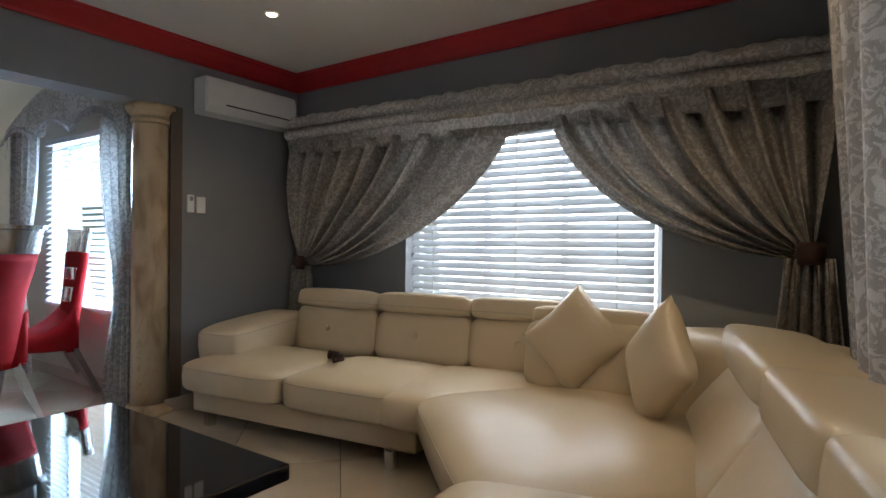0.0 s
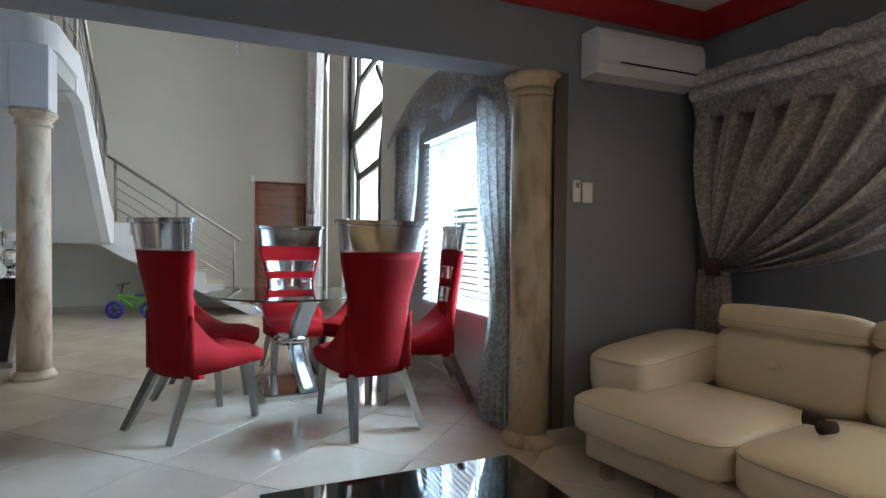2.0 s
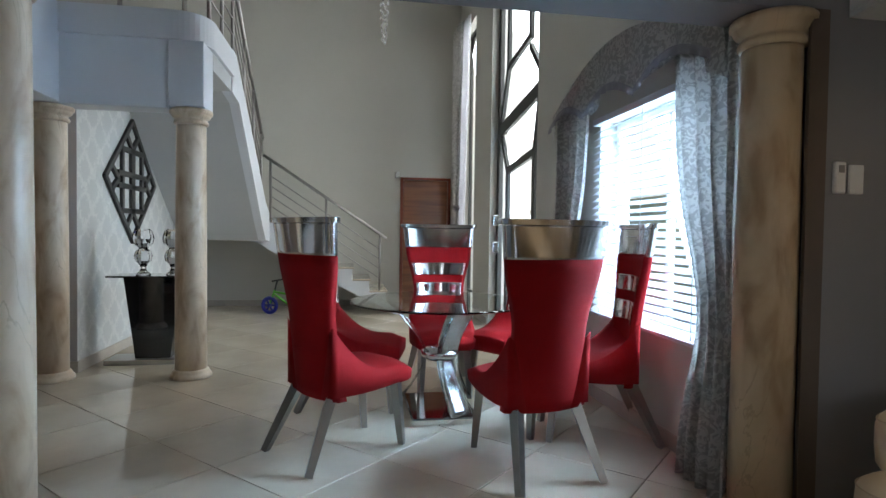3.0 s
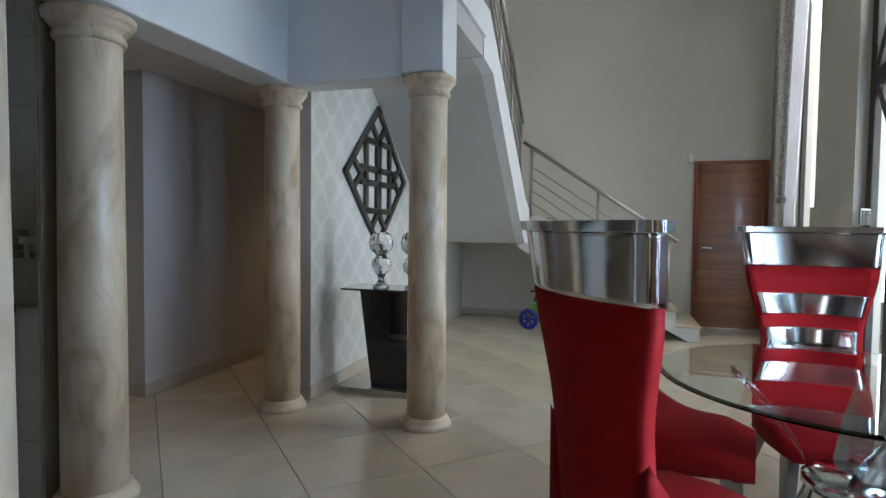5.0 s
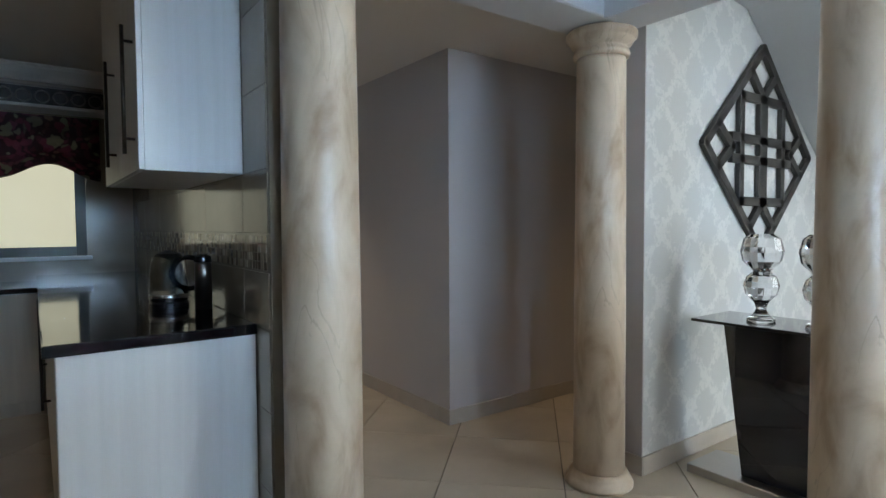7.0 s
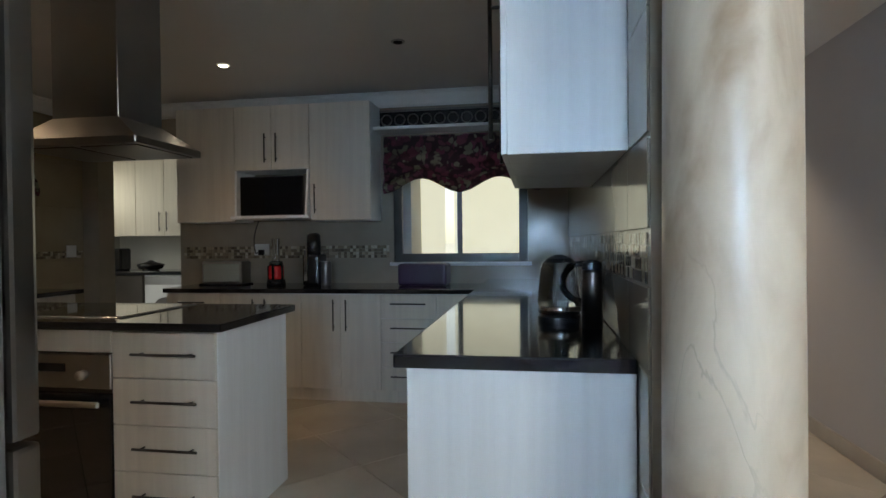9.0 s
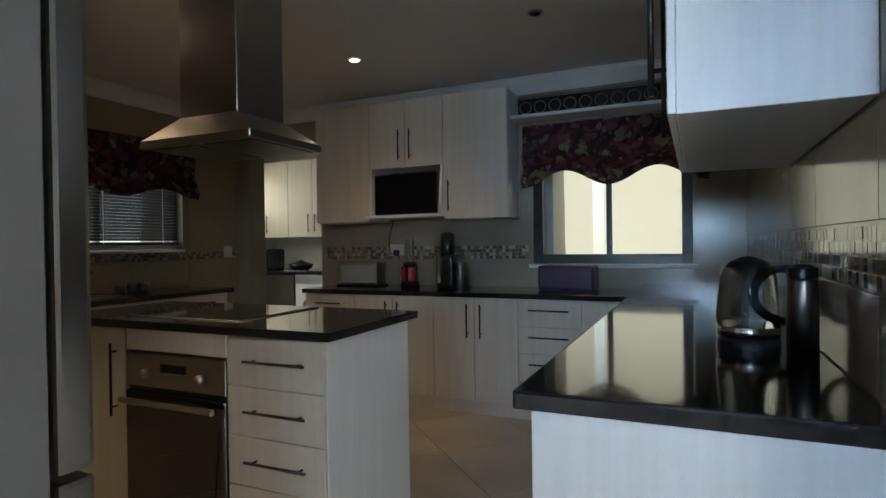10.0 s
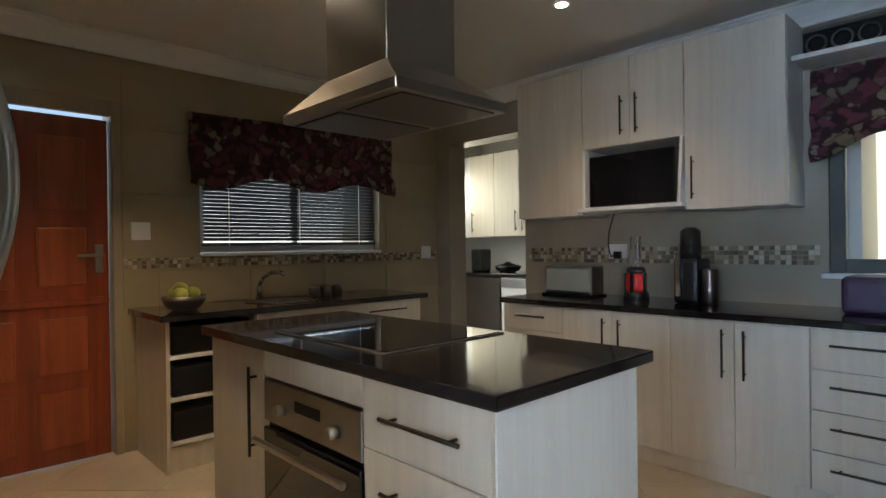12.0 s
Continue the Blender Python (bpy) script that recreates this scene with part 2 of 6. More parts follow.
# Darker than M_WHITE: shade under the stair and gallery is put into the grey.
M_UNDER_SHADE = mat("underside_shade_grey", (0.50, 0.51, 0.51), 0.7, vary=0.05, scale=1.5, bump=0.05)
M_CEIL = mat("ceiling_paint", (0.74, 0.72, 0.69), 0.8, vary=0.04, scale=1.2, bump=0.05)
M_RED_CORNICE = mat("red_cornice_paint", (0.42, 0.012, 0.016), 0.45, vary=0.12, scale=5)
M_TILE = stone("cream_porcelain_tile", (0.62, 0.535, 0.42), (0.50, 0.44, 0.36), 0.09, scale=1.6, vein=0.15, per_piece=0.03)
M_GROUT = mat("dark_grout", (0.20, 0.17, 0.14), 0.8, vary=0.2, scale=20)
M_COLUMN = marbled("marbled_column_paint", (0.62, 0.50, 0.37), (0.37, 0.255, 0.16), (0.17, 0.12, 0.08), 0.30)
M_COLUMN_WARM = marbled("ochre_marbled_column_paint", (0.54, 0.41, 0.26), (0.33, 0.22, 0.12), (0.18, 0.12, 0.07), 0.33)
M_SKIRT = mat("tiled_skirting", (0.46, 0.41, 0.35), 0.3, vary=0.12, scale=6)
M_LEATHER = mat("cream_leather", (0.66, 0.54, 0.37), 0.33, vary=0.10, scale=3, bump=0.10, fine=240, coat=0.18)
M_SEAM = mat("leather_seam", (0.50, 0.40, 0.275), 0.5, vary=0.1)
M_RED = mat("red_velour", (0.25, 0.003, 0.005), 0.85, vary=0.18, scale=6, bump=0.15, fine=260, spec=0.15)
M_CHROME = mat("mirror_chrome", (0.66, 0.65, 0.64), 0.11, metal=1, vary=0.04, scale=3)
M_LEG = mat("satin_steel_leg", (0.36, 0.345, 0.32), 0.3, metal=1, vary=0.12, scale=5, bump=0.03, fine=300)
M_STEEL = mat("brushed_steel", (0.42, 0.40, 0.38), 0.28, metal=1, vary=0.1, scale=4, bump=0.03, fine=400)
M_FRIDGE_SIDE = mat("grey_appliance_paint", (0.26, 0.25, 0.25), 0.4, vary=0.06, scale=2)
M_STEEL_DARK = mat("dark_brushed_steel", (0.20, 0.18, 0.165), 0.3, metal=1, vary=0.1, scale=4)
M_BLACK_GLOSS = mat("black_lacquer", (0.006, 0.006, 0.008), 0.04, vary=0.1, coat=0.6)
M_GRANITE = mat("black_granite", (0.016, 0.015, 0.018), 0.1, vary=0.6, scale=160, coat=0.3)
M_CAB = wood("pale_wood_laminate", (0.63, 0.57, 0.475), (0.575, 0.515, 0.43), 0.42, stretch=(1, 1, 0.05), scale=26)
M_CAB_END = wood("pale_wood_end_panel", (0.74, 0.735, 0.72), (0.69, 0.685, 0.67), 0.4, stretch=(1, 1, 0.04), scale=30)
M_HANDLE = mat("dark_bronze_handle", (0.06, 0.05, 0.042), 0.3, metal=0.8, vary=0.2)
M_WALLTILE = stone("beige_wall_tile", (0.36, 0.30, 0.20), (0.30, 0.25, 0.17), 0.16, scale=2.2, vein=0.2, per_piece=0.04)
M_GREYTILE = stone("grey_wall_tile", (0.36, 0.315, 0.25), (0.30, 0.26, 0.205), 0.14, scale=2.2, vein=0.2, per_piece=0.05)
M_JAMB = mat("beige_door_frame_paint", (0.34, 0.27, 0.19), 0.45, vary=0.12, scale=5)
M_MOSAIC = chips("glass_mosaic")
M_WOOD_DOOR = wood("red_brown_timber", (0.30, 0.062, 0.022), (0.18, 0.036, 0.014), 0.35, stretch=(1, 1, 0.08), scale=14, coat=0.2)
M_WOOD_PANEL = wood("orange_brown_timber", (0.36, 0.088, 0.028), (0.24, 0.055, 0.018), 0.35, stretch=(1, 1, 0.08), scale=14, coat=0.2)
M_WOOD_FLUSH = wood("brown_veneer", (0.30, 0.115, 0.04), (0.19, 0.068, 0.025), 0.4, stretch=(1, 0.06, 1), scale=16, coat=0.1)
M_DRAPE = brocade("grey_brocade", (0.40, 0.37, 0.345), (0.60, 0.575, 0.545), scale=21, edge=0.52)
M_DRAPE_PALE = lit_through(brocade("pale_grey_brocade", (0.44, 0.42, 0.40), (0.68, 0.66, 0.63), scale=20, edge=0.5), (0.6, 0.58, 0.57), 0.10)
M_DRAPE_TRIM = lit_through(mat("mauve_grey_satin", (0.42, 0.39, 0.42), 0.5, vary=0.2, scale=10), (0.4, 0.37, 0.4), 0.10)
M_WALLPAPER = brocade("silver_damask_wallpaper", (0.66, 0.67, 0.655), (0.55, 0.565, 0.56), rough=0.42, damask=True, edge=0.42, soft=0.34)
M_FLORAL = floral("dark_floral_cloth")
M_SHEER = mat("white_voile", (0.78, 0.78, 0.82), 0.8, vary=0.05)
M_SHEER.node_tree.nodes["Principled BSDF"].inputs["Transmission Weight"].default_value = 0.35


def slat_plastic(name, color, through_share):
    """Thin pale plastic that lets part of the daylight through."""
    return lit_through(mat(name, color, 0.45, vary=0.04), color, through_share)


M_SLAT = slat_plastic("white_blind_slat", (0.74, 0.77, 0.80), 0.22)
M_SLAT_DINING = slat_plastic("thick_white_blind_slat", (0.70, 0.72, 0.76), 0.03)
# Near black: the shaded side of the backlit slats is put into the colour.
M_SLAT_BACKLIT = mat("backlit_blind_slat", (0.05, 0.05, 0.065), 0.4, vary=0.08)
M_FRAME_W = mat("white_window_frame", (0.75, 0.76, 0.77), 0.4, vary=0.05)
M_FRAME_D = mat("charcoal_aluminium", (0.055, 0.052, 0.048), 0.4, metal=0.3, vary=0.15)
M_GLASS = glass("clear_window_glass", ior=1.02)
M_TABLE_GLASS = glass("green_tinted_glass", (0.86, 0.95, 0.92), ior=1.45)
M_TOASTER_GLASS = mat("greenish_toaster_glass", (0.34, 0.38, 0.35), 0.08, vary=0.1, scale=3, coat=0.3)
M_SMOKE = glass("smoky_kettle_glass", (0.62, 0.63, 0.64), ior=1.2)
M_CRYSTAL = glass("cut_crystal", (0.97, 0.98, 1.0), ior=1.5)
M_PLASTIC_W = mat("white_plastic", (0.74, 0.74, 0.73), 0.35, vary=0.04)
M_PLASTIC_B = mat("black_plastic", (0.012, 0.012, 0.013), 0.25, vary=0.2)
M_PLASTIC_R = mat("red_plastic", (0.42, 0.012, 0.015), 0.2, vary=0.1, coat=0.3)
M_PURPLE = mat("purple_plastic", (0.032, 0.007, 0.04), 0.35, vary=0.2)
M_GREEN = mat("lime_green_paint", (0.14, 0.55, 0.04), 0.3, vary=0.1)
M_BLUE = mat("blue_plastic", (0.02, 0.025, 0.30), 0.4, vary=0.2)
M_RUBBER = mat("black_rubber", (0.015, 0.015, 0.016), 0.7, vary=0.2)
M_BROWN = mat("brown_cloth", (0.05, 0.02, 0.014), 0.8, vary=0.3, scale=30)
# Brown for the shadow and reflection on the wall beside the lounge column.
M_STRIP_SHADE = mat("brown_strip_shade", (0.12, 0.09, 0.07), 0.5, vary=0.2, scale=4)
M_RUG = mat("tan_rug_pile", (0.30, 0.18, 0.10), 0.95, vary=0.5, scale=14, bump=0.8, fine=300)
M_LAMP = glow("downlight_glow", (1.0, 0.86, 0.62), 14)
M_OUTSIDE = glow("bright_overcast_backdrop", (0.95, 1.0, 0.95), 1.5)
M_OUTSIDE_WALL = mat("cream_boundary_wall", (0.62, 0.60, 0.42), 0.8, vary=0.08, scale=2, bump=0.1)
M_FRUIT = mat("green_fruit", (0.32, 0.34, 0.08), 0.4, vary=0.2)
M_PAVING = mat("outdoor_paving", (0.42, 0.40, 0.37), 0.85, vary=0.15, scale=3, bump=0.2)


# ---- builders ----
def part(name, bm, material, parent=None, label="", smooth=False):
    me = bpy.data.meshes.new(name)
    if smooth:
        for f in bm.faces:
            f.smooth = True
    bm.to_mesh(me)
    bm.free()
    me.materials.append(material)
    ob = new(name, me)
    if parent is not None:
        ob.parent = parent
    if label:
        ob["label"] = label
    return ob


def thing(name, label, category, m=None, group="", kind=""):
    ob = new(name)
    ob.empty_display_size = 0.1
    if m is not None:
        ob.matrix_world = m
    return tagged(ob, label, category, group, kind)


def add_box(bm, x0, x1, y0, y1, z0, z1, bevel=0.0, m=None, seg=1):
    r = bmesh.ops.create_cube(bm, size=1)
    mm = Matrix.Translation(((x0 + x1) / 2, (y0 + y1) / 2, (z0 + z1) / 2)) @ Matrix.Diagonal((abs(x1 - x0), abs(y1 - y0), abs(z1 - z0), 1))
    if m is not None:
        mm = m @ mm
    bmesh.ops.transform(bm, matrix=mm, verts=r["verts"])
    if bevel:
        edges = {e for v in r["verts"] for e in v.link_edges}
        bmesh.ops.bevel(bm, geom=list(edges), offset=bevel, segments=seg, affect='EDGES', profile=0.6)
    return bm


def box(x0, x1, y0, y1, z0, z1, bevel=0.0, m=None, seg=1):
    return add_box(bmesh.new(), x0, x1, y0, y1, z0, z1, bevel, m, seg)


def add_tube(bm, a, b, r, r2=None, n=10, cap=True):
    a, b = Vector(a), Vector(b)
    d = b - a
    ret = bmesh.ops.create_cone(bm, cap_ends=cap, segments=n, radius1=r, radius2=r if r2 is None else r2, depth=d.length)
    bmesh.ops.transform(bm, matrix=Matrix.Translation((a + b) / 2) @ d.to_track_quat('Z', 'Y').to_matrix().to_4x4(), verts=ret["verts"])
    return bm


def tube(a, b, r, r2=None, n=10):
    return add_tube(bmesh.new(), a, b, r, r2, n)


def lathe(profile, n=32, cx=0.0, cy=0.0):
    """A turned body; profile: (radius, height) from bottom to top."""
    bm = bmesh.new()
    rings = []
    for r, z in profile:
        rings.append([bm.verts.new((cx + r * math.cos(2 * math.pi * i / n), cy + r * math.sin(2 * math.pi * i / n), z)) for i in range(n)])
    for p, q in zip(rings, rings[1:]):
        for i in range(n):
            bm.faces.new((p[i], p[(i + 1) % n], q[(i + 1) % n], q[i]))
    bm.faces.new(rings[0][::-1])
    bm.faces.new(rings[-1])
    return bm


def prism(points, lo, hi, axis):
    """A polygon drawn out along an axis. axis x: points are (y, z); y: (x, z); z: (x, y)."""
    bm = bmesh.new()

    def at(p, t):
        return {"x": (t, p[0], p[1]), "y": (p[0], t, p[1]), "z": (p[0], p[1], t)}[axis]
    a = [bm.verts.new(at(p, lo)) for p in points]
    b = [bm.verts.new(at(p, hi)) for p in points]
    bm.faces.new(a)
    bm.faces.new(b[::-1])
    for i in range(len(points)):
        j = (i + 1) % len(points)
        bm.faces.new((a[i], b[i], b[j], a[j]))
    bmesh.ops.recalc_face_normals(bm, faces=bm.faces)
    return bm


def sheet(f, nu, nv, thick=0.0):
    """A cloth or shell: f(u, v) in 0..1 gives the place."""
    bm = bmesh.new()
    g = [[bm.verts.new(f(i / nu, j / nv)) for i in range(nu + 1)] for j in range(nv + 1)]
    for j in range(nv):
        for i in range(nu):
            bm.faces.new((g[j][i], g[j][i + 1], g[j + 1][i + 1], g[j + 1][i]))
    if thick:
        bmesh.ops.solidify(bm, geom=bm.faces[:], thickness=thick)
    return bm


def cushion(w, d, h, puff=0.05, m=None, n=14, e=0.38):
    """A rounded, filled block, centred on its base."""
    bm = bmesh.new()

    def se(t, p):
        c = math.cos(t)
        return math.copysign(abs(c) ** p, c)

    def ss(t, p):
        s_ = math.sin(t)
        return math.copysign(abs(s_) ** p, s_)
    ring = []
    nu, nv = 28, n
    for j in range(nv + 1):
        v = -math.pi / 2 + math.pi * j / nv
        row = []
        for i in range(nu):
            u = 2 * math.pi * i / nu
            x, y, z = se(v, e) * se(u, e * 0.8) * w / 2, se(v, e) * ss(u, e * 0.8) * d / 2, ss(v, e) * h / 2 + h / 2
            k = max(0.0, 1 - (2 * x / w) ** 2) * max(0.0, 1 - (2 * y / d) ** 2)
            if z > h * 0.6:
                z += puff * k
            row.append(bm.verts.new((x, y, z)))
        ring.append(row)
    for a, b in zip(ring, ring[1:]):
        for i in range(nu):
            bm.faces.new((a[i], a[(i + 1) % nu], b[(i + 1) % nu], b[i]))
    bmesh.ops.remove_doubles(bm, verts=bm.verts[:], dist=1e-5)
    if m is not None:
        bmesh.ops.transform(bm, matrix=m, verts=bm.verts[:])
    return bm


def wall(name, axis, lo, hi, a0, a1, z0, z1, material, openings=()):
    """A wall with openings (a0, a1, z0, z1) through it. axis x: it runs along x and is lo..hi thick in y."""
    bm = bmesh.new()

    def put(p, q, r, s_):
        if q - p > 1e-4 and s_ - r > 1e-4:
            add_box(bm, *((p, q, lo, hi) if axis == "x" else (lo, hi, p, q)), r, s_)
    at = a0
    for p, q, r, s_ in sorted(openings):
        put(at, p, z0, z1)
        put(p, q, z0, r)
        put(p, q, s_, z1)
        at = q
    put(at, a1, z0, z1)
    return tagged(part(name, bm, material), kind="structure")


def slab(name, x0, x1, y0, y1, z0, z1, material, kind="structure"):
    return tagged(part(name, box(x0, x1, y0, y1, z0, z1), material), kind=kind)

# ---- large structure ----
wall("wall_lounge_window", "x", 3.43, 3.66, -3.21, 1.2, 0, 2.75, M_GREY, [(-2.0, -0.17, 0.78, 2.12)])
wall("wall_lounge_east", "y", 1.0, 1.2, -1.0, 3.43, 0, 2.75, M_GREY, [(0.5, 2.3, 0.9, 2.1)])
wall("wall_lounge_south", "x", -1.12, -1.0, -3.2, 1.2, 0, 2.75, M_GREY)
wall("wall_lounge_dining", "y", -3.45, -3.21, -1.12, 3.66, 0, 5.2, M_GREY, [(-0.82, 2.34, 0, 2.15)])
slab("lounge_ceiling", -3.21, 1.2, -1.0, 3.43, 2.62, 2.74, M_CEIL)
wall("wall_dining_window", "x", 2.3, 2.54, -10.95, -3.45, 0, 5.2, M_PALE,
     [(-5.14, -3.72, 0.64, 2.06), (-8.5, -6.6, 0.0, 4.5), (-10.45, -9.5, 0.25, 4.5)])
wall("wall_far", "y", -10.95, -10.7, -6.6, 2.3, 0, 5.2, M_PALE, [(1.34, 2.10, 0, 2.12)])
slab("high_ceiling", -10.95, -3.21, -6.6, 2.54, 5.2, 5.35, M_CEIL)
wall("wall_upper_south", "x", -4.9, -4.7, -10.7, -3.21, 2.96, 5.2, M_PALE)
wall("wall_upper_east", "y", -3.44, -3.22, -4.7, -1.12, 2.75, 5.2, M_PALE)
slab("upper_floor", -10.7, -3.3, -6.5, -1.98, 2.75, 2.95, M_CEIL)

# passage under the gallery
wall("wall_passage_corner", "y", -6.16, -6.01, -6.45, -2.975, 0, 2.74, M_TAUPE)
wall("wall_passage_side", "x", -3.12, -2.975, -10.7, -6.16, 0, 2.74, M_TAUPE)
wall("wall_passage_end", "x", -6.6, -6.45, -6.01, -4.72, 0, 2.74, M_TAUPE)
slab("passage_ceiling", -10.7, -4.57, -6.45, -1.98, 2.38, 2.5, M_CEIL)
wallpaper = wall("wall_wallpapered", "x", -1.94, -1.81, -8.95, -6.36, 0, 2.74, M_WALLPAPER)
tagged(part("wall_wallpapered_end", box(-6.36, -6.352, -1.943, -1.807, 0, 2.74), M_TAUPE), kind="structure")
wall("wall_understair", "x", -1.94, -1.815, -10.7, -8.95, 0, 2.74, M_UNDER_SHADE)

# gallery edge: beams, blocks, fascia
part_beam = part("gallery_beam_long", box(-6.2, -3.45, -2.02, -1.76, 2.2, 2.96, 0.006), M_WHITE)
tagged(part_beam, kind="structure")
tagged(part("gallery_beam_short", box(-6.2, -5.97, -1.76, -0.968, 2.19, 2.729), M_WHITE), kind="structure")
tagged(part("gallery_block", box(-6.26, -5.955, -0.968, -0.70, 2.21, 2.729, 0.006), M_WHITE), kind="structure")
corner = [(-6.998, -1.80), (-5.95, -1.80)] + [(-6.21 + 0.26 * math.cos(a), -0.93 + 0.26 * math.sin(a)) for a in [radians(9 * i) for i in range(11)]] + [(-6.998, -0.67)]
tagged(part("gallery_floor_edge", prism(corner, 2.73, 2.96, "z"), M_WHITE), kind="structure")
tagged(part("gallery_soffit", box(-6.998, -6.262, -1.80, -0.70, 2.585, 2.728), M_UNDER_SHADE), kind="structure")

# kitchen shell
wall("wall_kitchen_east", "y", -0.04, 0.16, -5.65, -1.12, 0, 2.75, M_WALLTILE, [(-2.79, -2.0, 0, 2.11), (-4.78, -3.30, 1.2, 1.98)])
wall("wall_kitchen_south", "x", -5.65, -5.45, -4.72, -0.04, 0, 2.75, M_GREYTILE, [(-4.24, -3.09, 1.05, 2.0), (-1.06, -0.21, 0, 2.13)])
wall("wall_kitchen_west", "y", -4.72, -4.57, -5.45, -2.10, 0, 2.74, M_GREYTILE)
slab("kitchen_ceiling", -4.57, -0.04, -5.45, -1.12, 2.5, 2.62, M_CEIL)
wall("wall_scullery_south", "x", -7.6, -7.45, -3.2, 1.4, 0, 2.6, M_PALE)
wall("wall_scullery_east", "y", 1.2, 1.4, -7.45, -5.65, 0, 2.6, M_PALE)
wall("wall_scullery_west", "y", -3.2, -3.05, -7.45, -5.65, 0, 2.6, M_PALE)
slab("scullery_ceiling", -3.2, 1.4, -7.6, -5.65, 2.6, 2.7, M_CEIL)
slab("floor_bed", -11.0, 1.4, -7.6, 3.66, -0.12, -0.012, M_GROUT)

ground = tagged(part("ground", box(-400, 400, -400, 400, -0.5, -0.16), M_PAVING), kind="structure")
tagged(part("boundary_wall_north", box(-30, 20, 7.0, 7.2, -0.16, 2.1), M_OUTSIDE_WALL), kind="structure")
tagged(part("boundary_wall_south", box(-30, -3.3, -7.9, -7.7, -0.16, 2.9), M_OUTSIDE_WALL), kind="structure")


tagged(part("backdrop", box(-320, 60, 52, 52.2, -0.16, 150), M_OUTSIDE), kind="structure")


# ---- cornices and skirtings ----
def cornice(name, pts, inward, z0, z1, depth, material):
    """A moulded strip along a wall line from a to b; inward: unit step into the room."""
    (ax, ay), (bx, by) = pts
    prof = [(0, z0), (depth * 0.18, z0), (depth * 0.22, z0 + (z1 - z0) * 0.15), (depth * 0.45, z0 + (z1 - z0) * 0.4), (depth * 0.85, z0 + (z1 - z0) * 0.72),
            (depth * 0.9, z0 + (z1 - z0) * 0.85), (depth, z0 + (z1 - z0) * 0.88), (depth, z1), (0, z1)]
    bm = bmesh.new()
    rows = []
    for x, y in ((ax, ay), (bx, by)):
        rows.append([bm.verts.new((x + inward[0] * d, y + inward[1] * d, z)) for d, z in prof])
    for i in range(len(prof)):
        j = (i + 1) % len(prof)
        bm.faces.new((rows[0][i], rows[0][j], rows[1][j], rows[1][i]))
    bm.faces.new(rows[0])
    bm.faces.new(rows[1][::-1])
    bmesh.ops.recalc_face_normals(bm, faces=bm.faces)
    return tagged(part(name, bm, material), kind="structure")


for nm, pts, inw in (("cornice_lounge_a", ((-3.208, -1.0), (-3.208, 3.428)), (1, 0)), ("cornice_lounge_b", ((-3.21, 3.428), (1.0, 3.428)), (0, -1)),
                     ("cornice_lounge_c", ((0.998, -1.0), (0.998, 3.428)), (-1, 0)), ("cornice_lounge_d", ((-3.21, -0.998), (1.0, -0.998)), (0, 1))):
    cornice(nm, pts, inw, 2.49, 2.619, 0.12, M_RED_CORNICE)
for nm, pts, inw in (("cornice_kitchen_a", ((-0.042, -5.45), (-0.042, -1.12)), (-1, 0)), ("cornice_kitchen_b", ((-4.57, -5.448), (-0.04, -5.448)), (0, 1)),
                     ("cornice_kitchen_c", ((-4.568, -5.45), (-4.568, -2.10)), (1, 0))):
    cornice(nm, pts, inw, 2.385, 2.499, 0.11, M_CEIL)


def skirting(name, x0, x1, y0, y1):
    return tagged(part(name, box(x0, x1, y0, y1, 0.001, 0.098, 0.003), M_SKIRT), kind="structure")


skirting("skirting_a", -8.94, -6.35, -1.81, -1.795)
skirting("skirting_b", -6.352, -6.338, -1.945, -1.795)
skirting("skirting_c", -6.01, -5.996, -6.44, -2.96)
skirting("skirting_d", -9.0, -6.0, -2.975, -2.961)
skirting("skirting_e", -10.7, -10.686, -1.81, 1.28)
skirting("skirting_f", -6.55, -3.46, 2.286, 2.3)
skirting("skirting_g", -9.45, -8.55, 2.286, 2.3)
skirting("skirting_h", -10.68, -8.96, -1.815, -1.801)
skirting("skirting_i", -3.21, -3.196, 2.26, 3.42)


# ---- columns ----
def column(x, y, h, material, label, k=1.0):
    """A turned column; k: how much stouter than the usual one."""
    th = thing("column", label, "column", pose(x, y, 0), group="round columns")

    def turned(name, prof):
        part(name, lathe([(rad * k, z) for rad, z in prof], 40), material, th, smooth=True)
    turned("base", [(0.165, 0.002), (0.165, 0.02), (0.158, 0.035), (0.148, 0.042), (0.145, 0.055), (0.138, 0.068), (0.126, 0.075)])
    turned("shaft", [(0.124, 0.075), (0.123, h * 0.4), (0.116, h - 0.15), (0.115, h - 0.13)])
    turned("capital", [(0.115, h - 0.13), (0.13, h - 0.125), (0.135, h - 0.11), (0.13, h - 0.095), (0.122, h - 0.09), (0.122, h - 0.078), (0.14, h - 0.07), (0.152, h - 0.05), (0.155, h - 0.04),
                       (0.166, h - 0.036), (0.168, h - 0.012), (0.158, h - 0.002)])
    return th


column(-6.13, -1.90, 2.198, M_COLUMN, "cream marbled round column under the gallery beam")
column(-6.115, -0.835, 2.208, M_COLUMN, "cream marbled round column under the gallery block")
column(-4.70, -1.96, 2.198, M_COLUMN, "cream marbled round column beside the kitchen wall", 1.1)
column(-3.33, 2.225, 2.148, M_COLUMN_WARM, "ochre marbled round column at the end of the grey wall")
column(-3.32, -0.74, 2.148, M_COLUMN, "cream marbled round column at the lounge opening")
